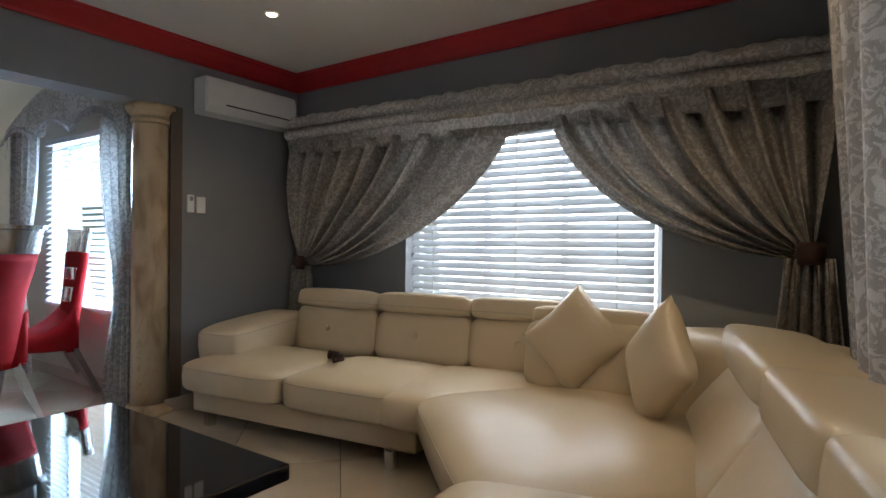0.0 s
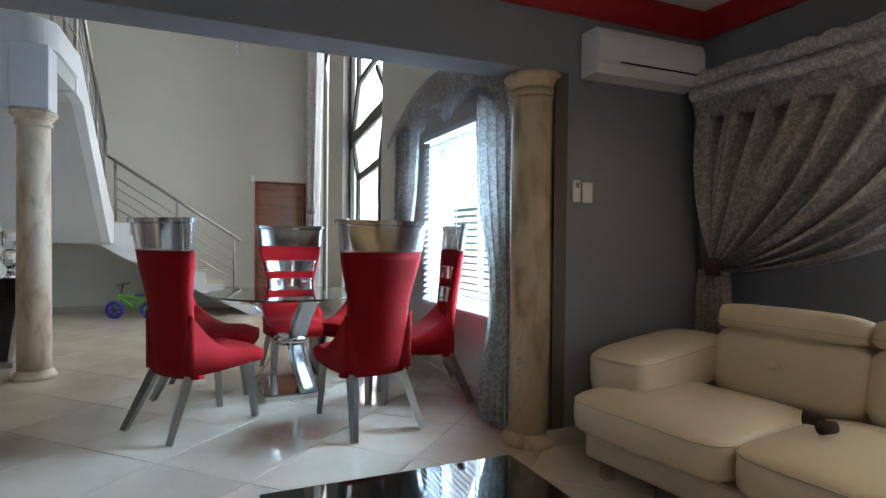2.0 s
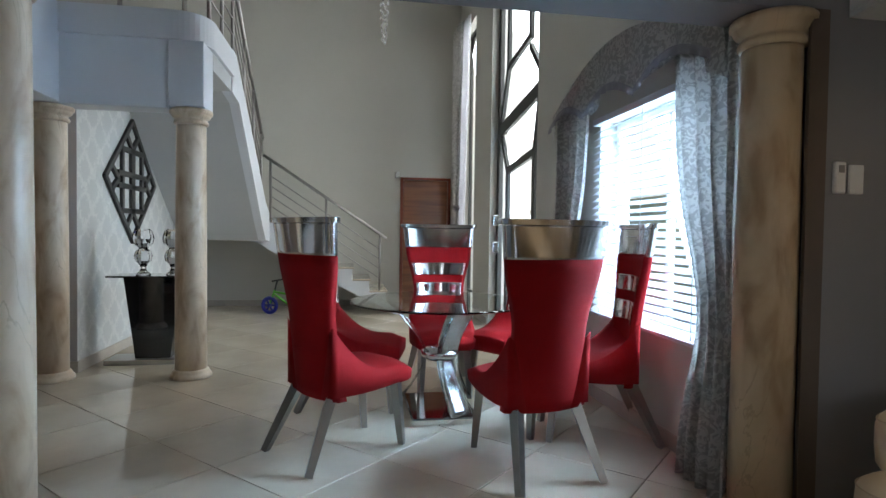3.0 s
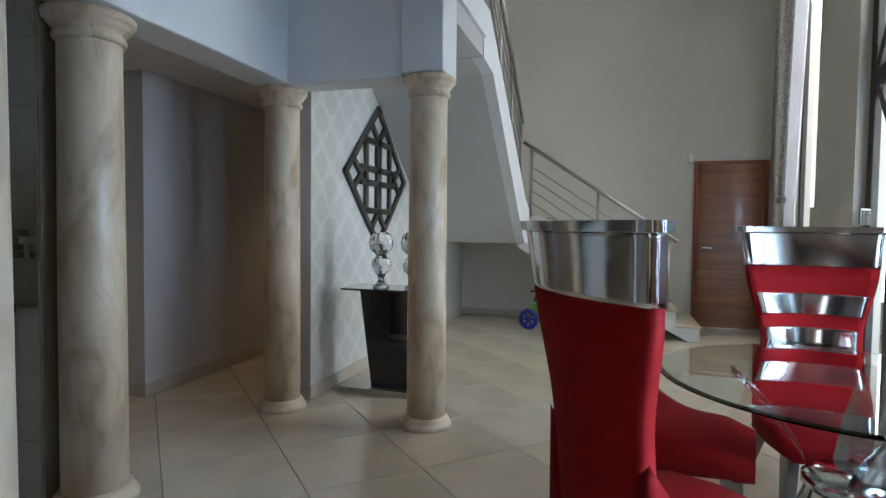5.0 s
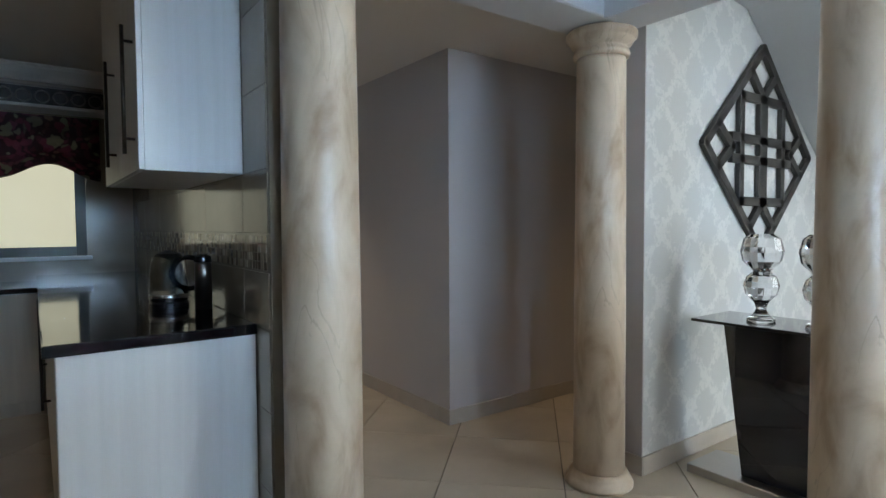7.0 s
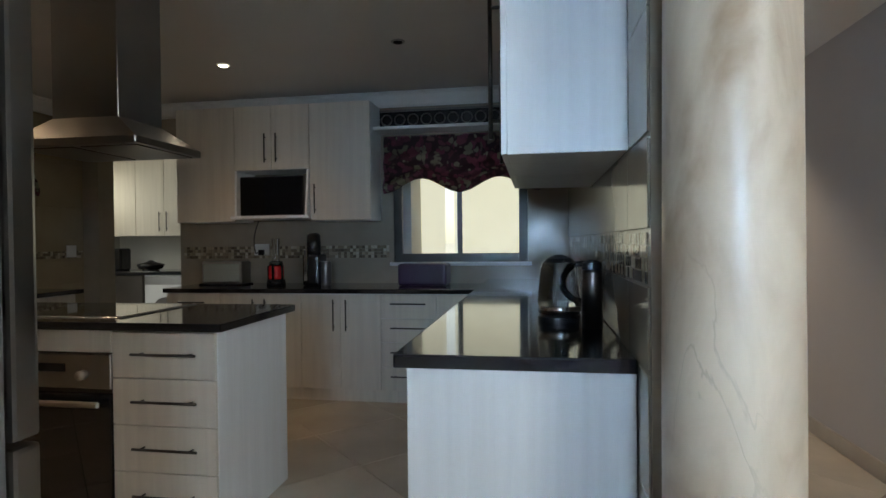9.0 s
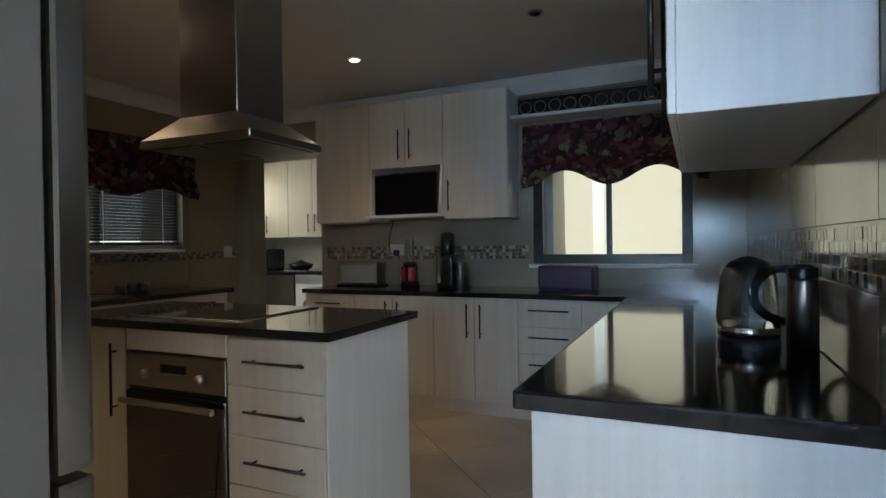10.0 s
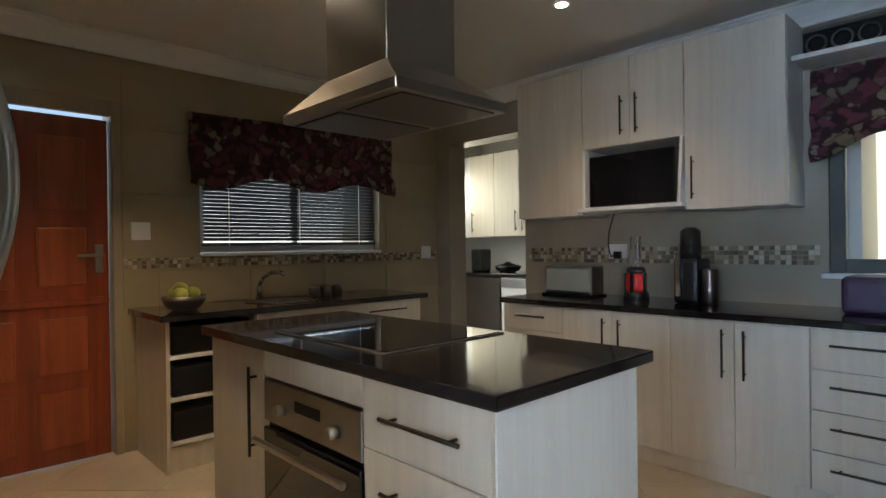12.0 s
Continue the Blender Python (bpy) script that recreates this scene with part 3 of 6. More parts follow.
# Thin strip on the wall: the column's shadow and brown reflection as colour.
tagged(part("pier_lounge", box(-3.21, -3.195, 2.29, 2.375, 0.1, 2.15), M_STRIP_SHADE), kind="structure")


# ---- stairs ----
stairs = thing("staircase", "white staircase with beige treads and a half landing", "staircase", kind="structure")
N1, RUN, RISE = 8, 0.25, 0.175
Y0 = -0.75
prof = [(-1.81, 1.08), (-1.0, 1.08), (-0.85, 1.05), (-0.6, 0.90), (Y0 + N1 * RUN - 0.12, 0.0), (Y0 + N1 * RUN, 0.0)]
for k in range(N1):
    yk = Y0 + (N1 - k) * RUN
    prof += [(yk, (k + 1) * RISE - 0.02), (yk - RUN, (k + 1) * RISE - 0.02)]
prof += [(-1.81, N1 * RISE - 0.02)]
clean = [prof[0]]
for p in prof[1:]:
    if (Vector(p) - Vector(clean[-1])).length > 1e-4:
        clean.append(p)
part("lower_flight", prism(clean, -10.69, -9.6, "x"), M_WHITE, stairs)
for k in range(N1):
    yk = Y0 + (N1 - k) * RUN
    last = k == N1 - 1
    part("tread", box(-10.69, -9.58, -1.80 if last else yk - RUN + 0.002, yk + 0.02, (k + 1) * RISE - 0.02, (k + 1) * RISE + 0.004, 0.004), M_TILE, stairs)
N2 = 9
R2 = (2.95 - 1.4) / N2
X0 = -9.4
under = [(-9.6, 1.08), (-9.25, 1.10), (-8.95, 1.30), (-7.35, 2.55), (-7.0, 2.58)]
top = []
for k in range(N2):
    xk = X0 + k * RUN
    top += [(xk, 1.4 + k * R2), (xk, 1.4 + (k + 1) * R2 - 0.02)]
top += [(X0 + N2 * RUN, 2.93), (-7.0, 2.93)]
part("upper_flight", prism([*under, *top[::-1], (-9.6, 1.4)], -1.805, -0.79, "y"), M_UNDER_SHADE, stairs)
edge = [(-9.6, 1.08), (-9.25, 1.10), (-8.95, 1.30), (-7.35, 2.55), (-7.0, 2.58), (-7.0, 3.0), (-7.2, 3.0), (-9.25, 1.62), (-9.6, 1.48)]
part("stringer", prism(edge, -0.79, -0.69, "y"), M_WHITE, stairs)


def balustrade(name, label, a, b, posts, rails=4, ha=0.85):
    """Steel handrail with posts and thin rails from foot a to foot b."""
    th = thing(name, label, "railing", group="stair railings")
    a, b = Vector(a), Vector(b)
    up = Vector((0, 0, ha))
    d = (b - a).normalized()
    part("handrail", tube(a + up - d * 0.12, b + up + d * 0.12, 0.022, n=12), M_STEEL, th, smooth=True)
    for i in range(posts):
        p = a + (b - a) * (i / (posts - 1))
        part("post", tube(p, p + up, 0.018, n=10), M_STEEL, th, smooth=True)
    for i in range(rails):
        h = Vector((0, 0, ha * (0.22 + 0.17 * i)))
        part("rail", tube(a + h, b + h, 0.007, n=8), M_STEEL, th, smooth=True)
    return th


balustrade("stair_railing", "brushed steel stair railing beside the lower flight", (-9.63, -0.68, 1.4), (-9.63, 0.9, 0.35), 3)
balustrade("stair_railing", "brushed steel stair railing beside the upper flight", (-9.15, -0.74, 1.70), (-7.25, -0.74, 2.98), 4)
balustrade("gallery_railing", "brushed steel railing along the gallery edge", (-6.0, -1.9, 2.96), (-3.6, -1.9, 2.96), 4, ha=0.95)
balustrade("gallery_railing", "brushed steel railing on the gallery corner", (-5.97, -1.8, 2.96), (-5.97, -0.85, 2.96), 3, ha=0.95)
balustrade("gallery_railing", "brushed steel railing above the stair well", (-6.2, -0.72, 2.96), (-7.15, -0.72, 2.98), 3, ha=0.95)


# ---- windows, doors and blinds ----
def window_unit(name, label, axis, at, a0, a1, z0, z1, frame, bars=1, w=0.05):
    """A framed window in its opening; axis x: it runs along x at y = at."""
    th = thing(name, label, "window", kind="structure")

    def bx(p, q, r, s_, t0=-0.025, t1=0.025):
        return box(p, q, at + t0, at + t1, r, s_, 0.004) if axis == "x" else box(at + t0, at + t1, p, q, r, s_, 0.004)
    part("window_frame", bx(a0, a0 + w, z0, z1), frame, th)
    part("window_frame", bx(a1 - w, a1, z0, z1), frame, th)
    part("window_frame", bx(a0 + w, a1 - w, z0, z0 + w), frame, th)
    part("window_frame", bx(a0 + w, a1 - w, z1 - w, z1), frame, th)
    n = bars + 1
    for i in range(n):
        p = a0 + w + (a1 - a0 - 2 * w) * i / n
        q = a0 + w + (a1 - a0 - 2 * w) * (i + 1) / n
        g = part("pane", bx(p + (0.02 if i else 0), q - (0.02 if i < n - 1 else 0), z0 + w, z1 - w, -0.003, 0.003), M_GLASS, th)
        g.visible_shadow = False
        if i < n - 1:
            part("mullion", bx(q - 0.02, q + 0.02, z0 + w, z1 - w, -0.02, 0.02), frame, th)
    return th


def blind(name, label, axis, at, a0, a1, z0, z1, material, pitch=0.048, width=0.05, tilt=40, tapes=3):
    th = thing(name, label, "blind")

    def place(bm):
        if axis == "y":
            bmesh.ops.transform(bm, matrix=Matrix(((0, 1, 0, 0), (1, 0, 0, 0), (0, 0, 1, 0), (0, 0, 0, 1))), verts=bm.verts[:])
        return bm
    part("head_rail", place(box(a0, a1, at - 0.03, at + 0.03, z1 - 0.045, z1, 0.004)), material, th)
    part("bottom_rail", place(box(a0, a1, at - 0.025, at + 0.025, z0, z0 + 0.022, 0.004)), material, th)
    n = int((z1 - 0.05 - z0 - 0.03) / pitch)
    m = box(a0 + 0.004, a1 - 0.004, -width / 2, width / 2, -0.0016, 0.0016)
    bmesh.ops.rotate(m, cent=(0, 0, 0), matrix=Matrix.Rotation(radians(tilt), 3, 'X'), verts=m.verts[:])
    me = part("slat", place(m), material, th)
    first = me
    for i in range(n):
        ob = first if i == 0 else new("slat", first.data)
        ob.parent = th
        z = z0 + 0.045 + i * pitch
        ob.location = (0, at, z) if axis == "x" else (at, 0, z)
    for i in range(tapes):
        p = a0 + (a1 - a0) * (0.12 + 0.76 * i / max(1, tapes - 1))
        part("cord", place(box(p - 0.003, p + 0.003, at - 0.031, at - 0.028, z0, z1 - 0.04)), M_FRAME_W, th)
    return th


window_unit("window_lounge", "white framed lounge window behind a slatted blind", "x", 3.56, -1.998, -0.172, 0.782, 2.118, M_FRAME_W, bars=2)
blind("venetian_blind", "white slatted blind half open in the lounge window", "x", 3.46, -1.96, -0.21, 0.80, 2.11, M_SLAT, pitch=0.052, tilt=62, tapes=3)
window_unit("window_lounge_side", "white framed lounge window on the side wall", "y", 1.1, 0.502, 2.298, 0.902, 2.098, M_FRAME_W, bars=1)
window_unit("window_dining", "white framed dining window behind a slatted blind", "x", 2.45, -5.138, -3.722, 0.642, 2.058, M_FRAME_W, bars=1)
blind("venetian_blind", "white slatted blind half open in the dining window", "x", 2.27, -5.16, -3.70, 0.64, 2.08, M_SLAT_DINING, pitch=0.05, tilt=36, tapes=3)
window_unit("window_tall", "tall white framed window behind a sheer curtain", "x", 2.44, -10.448, -9.502, 0.252, 4.498, M_FRAME_D, bars=0)
window_unit("window_kitchen", "charcoal framed kitchen window with two panes", "x", -5.475, -4.238, -3.092, 1.052, 1.998, M_FRAME_D, bars=1, w=0.072)
window_unit("window_sink", "white framed window over the kitchen sink", "y", 0.06, -4.778, -3.302, 1.202, 1.978, M_FRAME_W, bars=1)
blind("venetian_blind", "thin slatted blind over the sink, its backlit shade coloured in", "y", 0.0, -4.75, -3.33, 1.245, 1.96, M_SLAT_BACKLIT, pitch=0.026, width=0.025, tilt=-68, tapes=3)
tagged(part("sill_sink", box(-0.06, -0.042, -4.79, -3.29, 1.175, 1.2, 0.004), M_FRAME_W), kind="structure")

# the tall front door: dark bars in a bent pattern
front = thing("door_front", "tall charcoal steel front door with angular glazing bars", "door", kind="structure")


def bar(a, b, w=0.09, d=0.06):
    a, b = Vector((a[0], 0, a[1])), Vector((b[0], 0, b[1]))
    v = b - a
    ang = math.atan2(v.z, v.x)
    bm = box(-v.length / 2 - w * 0.2, v.length / 2 + w * 0.2, -d / 2, d / 2, -w / 2, w / 2, 0.006)
    mm = Matrix.Translation((a + b) / 2 + Vector((0, 2.42, 0))) @ Matrix.Rotation(-ang, 4, 'Y')
    bmesh.ops.transform(bm, matrix=mm, verts=bm.verts[:])
    return bm


for a, b, w in (((-8.45, 0.05), (-8.45, 4.45), 0.10), ((-6.65, 0.05), (-6.65, 4.45), 0.10), ((-8.4, 4.45), (-6.7, 4.45), 0.1), ((-8.4, 0.05), (-6.7, 0.05), 0.1)):
    part("door_frame", bar(a, b, w), M_FRAME_D, front)
for a, b, w in (((-8.40, 2.58), (-6.70, 2.78), 0.16), ((-8.05, 2.02), (-7.02, 2.12), 0.09), ((-8.38, 2.52), (-8.05, 2.02), 0.07), ((-6.86, 2.72), (-7.02, 2.12), 0.07),
                ((-8.05, 2.0), (-8.05, 0.1), 0.08), ((-7.02, 2.1), (-7.02, 0.1), 0.08), ((-8.02, 0.72), (-7.05, 0.66), 0.08),
                ((-8.38, 2.68), (-8.08, 3.32), 0.07), ((-6.74, 2.86), (-7.2, 3.3), 0.07), ((-8.08, 3.32), (-7.2, 3.42), 0.07), ((-8.08, 3.34), (-8.08, 4.4), 0.07), ((-7.2, 3.4), (-7.2, 4.4), 0.07)):
    part("glazing_bar", bar(a, b, w, 0.05), M_FRAME_D, front)
gp = part("pane", box(-8.40, -6.70, 2.417, 2.423, 0.1, 4.4), M_GLASS, front)
gp.visible_shadow = False
for z in (1.40, 1.05):
    part("handle", box(-8.40, -8.36, 2.31, 2.39, z - 0.07, z + 0.07, 0.008), M_CHROME, front)

# far wooden door
fdoor = thing("door_far", "brown flush veneered inner door, closed", "door", kind="structure")
part("leaf", box(-10.74, -10.70, 1.345, 2.095, 0.005, 2.115, 0.003), M_WOOD_FLUSH, fdoor)
part("door_frame", box(-10.72, -10.67, 1.29, 1.34, 0, 2.16, 0.004), M_WOOD_DOOR, fdoor)
part("door_frame", box(-10.72, -10.67, 2.10, 2.15, 0, 2.16, 0.004), M_WOOD_DOOR, fdoor)
part("door_frame", box(-10.72, -10.67, 1.34, 2.10, 2.12, 2.16, 0.004), M_WOOD_DOOR, fdoor)
part("handle", box(-10.66, -10.645, 1.40, 1.52, 1.03, 1.05, 0.004), M_CHROME, fdoor)
sens = thing("alarm_sensor", "small white alarm sensor beside the door head", "sensor")
part("housing", box(-10.69, -10.65, 1.20, 1.27, 2.14, 2.25, 0.01), M_PLASTIC_W, sens)

# kitchen back door
kd = thing("door_kitchen", "red-brown panelled timber stable door, closed", "door", kind="structure")
part("leaf", box(0.0, 0.045, -2.775, -2.015, 0.01, 2.002, 0.003), M_WOOD_DOOR, kd)
for z0, z1 in ((1.45, 1.88), (1.02, 1.36), (0.52, 0.84), (0.10, 0.43)):
    for y0, y1 in ((-2.66, -2.42), (-2.32, -2.10)):
        part("panel", box(-0.014, 0.002, y0, y1, z0, z1, 0.012, seg=2), M_WOOD_PANEL, kd)
part("rail", box(-0.02, 0.002, -2.775, -2.015, 0.905, 0.95, 0.006), M_WOOD_DOOR, kd)
part("door_frame", box(-0.055, 0.05, -2.83, -2.785, 0, 2.115, 0.005), M_JAMB, kd)
part("door_frame", box(-0.055, 0.05, -2.01, -1.965, 0, 2.115, 0.005), M_JAMB, kd)
part("door_frame", box(-0.055, -0.01, -2.785, -2.01, 2.022, 2.112, 0.005), M_JAMB, kd)
lockp = part("lock_plate", box(-0.012, 0.0, -2.745, -2.70, 1.09, 1.26, 0.004), M_STEEL, kd)
part("handle", box(-0.06, -0.045, -2.74, -2.60, 1.185, 1.205, 0.005), M_STEEL, kd)


# ---- curtains ----
def swag(name, label, x_out, x_in, z_top, z_in, tie, sag, y, pleats, material):
    """A curtain drawn aside: hung from x_out to x_in, gathered at tie (x, z)."""
    th = thing(name, label, "curtain", group="lounge curtains")

    def f(u, v):
        tx, tz = x_out + (x_in - x_out) * u, z_top + (z_in - z_top) * u
        gx, gz = tie[0] + (x_in - x_out) * 0.045 * (u - 0.3), tie[1] + 0.06 * (1 - u) - 0.03
        bow = sag * (4 * v * (1 - v)) * (0.25 + 0.75 * u)
        x = tx + (gx - tx) * v ** (1.0 + 0.25 * u)
        z = tz + (gz - tz) * v ** (1.0 - 0.12 * u) - bow * 0.75
        depth = 0.07 * (1 - 0.55 * v)
        w = math.sin(u * pleats * 2 * math.pi + 0.9 * math.sin(v * 3 + u * 5)) + 0.35 * math.sin(u * pleats * 4.6 * math.pi + 1.3)
        return (x, y - depth * w - 0.05 * math.sin(math.pi * v) - 0.02, z)
    part("drape", sheet(f, 150, 30, 0.006), material, th, smooth=True)

    def tail(u, v):
        w = 0.10 + 0.10 * v
        return (tie[0] + (u - 0.5) * 2 * w * (1.0), y - 0.03 - 0.028 * math.sin(u * 5 * 2 * math.pi) - 0.015, tie[1] - 0.02 - v * (tie[1] - 0.08))
    part("tail", sheet(tail, 50, 8, 0.006), material, th, smooth=True)
    part("tieback", lathe([(0.055, tie[1] - 0.05), (0.066, tie[1] - 0.02), (0.066, tie[1] + 0.03), (0.055, tie[1] + 0.055)], 20, tie[0], y - 0.03), M_BROWN, th, smooth=True)
    return th


swag("curtain", "grey brocade curtain drawn aside with a dark tieback", -3.06, -1.10, 2.02, 1.93, (-2.93, 1.04), 0.26, 3.29, 9, M_DRAPE)
swag("curtain", "grey brocade curtain swept wide with a dark tieback", 0.66, -0.80, 2.02, 1.95, (0.53, 1.17), 0.19, 3.29, 8, M_DRAPE)

pel = thing("pelmet", "grey brocade covered pelmet with a rolled upper edge", "pelmet")


def pelmet_roll(u, v):
    a = v * 2 * math.pi
    r = 0.052 + 0.006 * math.sin(u * 90 + 2 * math.sin(u * 31)) + 0.004 * math.sin(u * 210)
    return (-3.08 + 3.72 * u, 3.27 + r * math.cos(a) * 1.2, 2.185 - 0.05 * u + r * math.sin(a))


part("roll", sheet(pelmet_roll, 160, 14), M_DRAPE, pel, smooth=True)


def pelmet_board(u, v):
    return (-3.08 + 3.72 * u, 3.225 - 0.012 * math.sin(v * 4.4) - 0.004 * math.sin(u * 120 + v * 4), 2.14 - 0.05 * u - v * (0.22 - 0.006 * math.sin(u * 40)))


part("band", sheet(pelmet_board, 120, 6, 0.05), M_DRAPE, pel, smooth=True)


def pelmet_second(u, v):
    a = v * 2 * math.pi
    r = 0.04 + 0.005 * math.sin(u * 80 + 1)
    return (-3.08 + 3.72 * u, 3.222 + r * math.cos(a), 2.085 - 0.05 * u + r * math.sin(a))


part("lower_roll", sheet(pelmet_second, 140, 12), M_DRAPE, pel, smooth=True)


def dip(u, v):
    k = 1 - abs(2 * u - 1)
    return (-1.42 + 0.66 * u, 3.205 - 0.01 * math.sin(u * 20), 1.95 - 0.02 * u - v * (0.02 + 0.07 * k))


part("centre_dip", sheet(dip, 16, 4, 0.01), M_DRAPE, pel, smooth=True)

side = thing("curtain", "grey brocade curtain hanging full length on the side wall", "curtain", group="lounge curtains")


def hang(u, v):
    return (0.83 - 0.05 * math.sin(u * 9 * 2 * math.pi) - 0.16 * (1 - v) * math.sin(math.pi * min(1, u * 1.2)) - 0.06, 3.26 - u * 1.9, 2.46 - v * 2.38)


part("drape", sheet(hang, 120, 12, 0.006), M_DRAPE, side, smooth=True)


def overswag(u, v):
    return (0.76 - 0.06 * math.sin(v * math.pi) - 0.02 * math.sin(u * 16), 3.22 - 1.6 * u, 2.47 - 0.08 * v - 0.34 * v * (0.35 + math.sin(math.pi * min(1.0, u * 1.4))))


part("valance", sheet(overswag, 40, 10, 0.008), M_DRAPE, side, smooth=True)

# dining window dressing
dv = thing("curtain", "grey brocade curtains with a scalloped valance over the dining window", "curtain")


def side_drape(x_out, x_in, sign):
    def f(u, v):
        pinch = 1 - 0.45 * math.exp(-((v - 0.62) / 0.22) ** 2)
        x = x_out + (x_in - x_out) * u * pinch * (1.0 - 0.25 * v)
        return (x, 2.16 - 0.03 * math.sin(u * 4 * 2 * math.pi + v) - 0.02, 2.2 - v * 2.18)
    return f


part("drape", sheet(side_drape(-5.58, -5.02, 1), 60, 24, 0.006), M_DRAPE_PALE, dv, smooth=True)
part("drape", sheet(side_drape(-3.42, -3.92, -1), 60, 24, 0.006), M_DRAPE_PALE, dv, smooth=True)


def val(u, v):
    lobe = abs(math.sin(u * 3 * math.pi))
    x = -5.62 + 2.14 * u
    top_z = 2.19 + 0.29 * math.sin(math.pi * u)
    low = 2.06 + 0.11 * lobe - (0.12 if u < 0.06 or u > 0.94 else 0)
    return (x, 2.13 - 0.03 * math.sin(u * 30) * v - 0.03, top_z + (low - top_z) * v)


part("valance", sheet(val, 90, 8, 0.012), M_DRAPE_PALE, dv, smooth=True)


def fringe(u, v):
    lobe = abs(math.sin(u * 3 * math.pi))
    x = -5.60 + 2.10 * u
    low = 2.06 + 0.11 * lobe
    return (x, 2.052 - 0.008 * math.sin(u * 150) * v, low + 0.012 - 0.05 * v)


part("trim", sheet(fringe, 240, 3, 0.006), M_DRAPE_TRIM, dv, smooth=True)

tall = thing("curtain", "tall grey brocade and white voile curtain beside the high window", "curtain")


def tall_drape(u, v):
    k = 0.62 + 0.38 * abs(v - 0.68) / 0.68
    return (-10.64 + 0.62 * u * k, 2.2 - 0.035 * math.sin(u * 5 * 2 * math.pi) - 0.02, 4.6 - v * 4.58)


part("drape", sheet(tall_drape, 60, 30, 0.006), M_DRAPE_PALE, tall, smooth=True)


def tall_sheer(u, v):
    k = 0.5 + 0.5 * abs(v - 0.68) / 0.68
    return (-10.3 + 0.62 * u * k, 2.24 - 0.025 * math.sin(u * 6 * 2 * math.pi), 4.58 - v * 4.55)


part("voile", sheet(tall_sheer, 60, 30, 0.004), M_SHEER, tall, smooth=True)
part("tieback", lathe([(0.05, 1.60), (0.06, 1.64), (0.05, 1.68)], 16, -10.2, 2.16), M_DRAPE_TRIM, tall, smooth=True)

# ---- lounge things ----
sofa = thing("corner_sofa", "cream leather corner sofa with headrests and buttoned backs", "sofa")
S1 = pose(-2.84, 2.12, 0, 0, 0, 8)


def on(m, x, y, z, rx=0, ry=0, rz=0):
    return m @ pose(x, y, z, rx, ry, rz)


part("base", add_box(box(0.05, 1.72, 0.10, 1.0, 0.10, 0.24, 0.02, S1, 2), 0.05, 1.9, 0.9, 1.02, 0.1, 0.5, 0.02, S1, 2), M_LEATHER, sofa, smooth=False)
for x in (0.43, 1.27):
    part("seat", cushion(0.85, 0.80, 0.21, 0.035, on(S1, x, 0.38, 0.235)), M_LEATHER, sofa, smooth=True)
part("armrest", cushion(0.37, 0.86, 0.25, 0.02, on(S1, 0.11, 0.62, 0.405, 4, 0, 4)), M_LEATHER, sofa, smooth=True)
for x in (0.62, 1.33, 2.04):
    bm = cushion(0.73, 0.24, 0.36, 0.01, on(S1, x, 0.90, 0.38, -10))
    part("backrest", bm, M_LEATHER, sofa, smooth=True)
    part("headrest", cushion(0.71, 0.24, 0.14, 0.01, on(S1, x, 0.93, 0.71, -14)), M_LEATHER, sofa, smooth=True)
    part("button", lathe([(0.022, 0), (0.02, 0.006), (0.008, 0.011)], 14), M_LEATHER, sofa, smooth=True).matrix_local = on(S1, x, 0.765, 0.60, 80)
S2 = pose(0.43, 1.97, 0, 0, 0, 14)
part("seat", cushion(0.95, 0.90, 0.205, 0.03, pose(-0.95, 2.80, 0.234, 0, 0, 8)), M_LEATHER, sofa, smooth=True)
part("corner_seat", cushion(1.40, 1.24, 0.21, 0.05, pose(-0.28, 2.42, 0.235, 0, 0, -45)), M_LEATHER, sofa, smooth=True)
part("corner_base", box(-0.52, 0.5, -0.48, 0.5, 0.10, 0.24, 0.02, pose(-0.22, 2.42, 0, 0, 0, -45)), M_LEATHER, sofa)
part("corner_back", cushion(0.76, 0.26, 0.40, 0.01, pose(-0.40, 3.02, 0.40, -8, 0, 4)), M_LEATHER, sofa, smooth=True)
part("corner_back", cushion(0.86, 0.58, 0.52, 0.01, pose(0.36, 2.98, 0.28, -4, 0, -38), e=0.3), M_LEATHER, sofa, smooth=True)
part("headrest", cushion(0.68, 0.24, 0.14, 0.01, pose(-0.42, 3.08, 0.715, -12, 0, 4)), M_LEATHER, sofa, smooth=True)
part("seat", cushion(0.86, 1.0, 0.21, 0.045, pose(0.08, 1.34, 0.235, 0, 0, 12)), M_LEATHER, sofa, smooth=True)
part("base", box(-0.62, 0.30, -1.10, 0.25, 0.10, 0.24, 0.02, S2), M_LEATHER, sofa)
part("outer_back", box(0.06, 0.30, -1.12, 0.60, 0.20, 0.74, 0.06, S2, 3), M_LEATHER, sofa, smooth=True)
for y, w in ((0.50, 1.02), (-0.30, 0.66), (-0.88, 0.60)):
    part("backrest", cushion(w + 0.02, 0.30, 0.56, 0.02, on(S2, -0.06, y, 0.30, -33, 0, -90)), M_LEATHER, sofa, smooth=True)
    part("headrest", cushion(w, 0.36, 0.17, 0.012, on(S2, 0.175, y, 0.69, -6, 0, -90)), M_LEATHER, sofa, smooth=True)
for x, y in ((-2.72, 2.30), (-1.3, 2.44), (-2.7, 3.0), (-0.55, 2.2), (-0.2, 0.95), (0.6, 0.95)):
    part("foot", box(x - 0.03, x + 0.03, y - 0.03, y + 0.03, 0.0, 0.11, 0.006), M_CHROME, sofa)


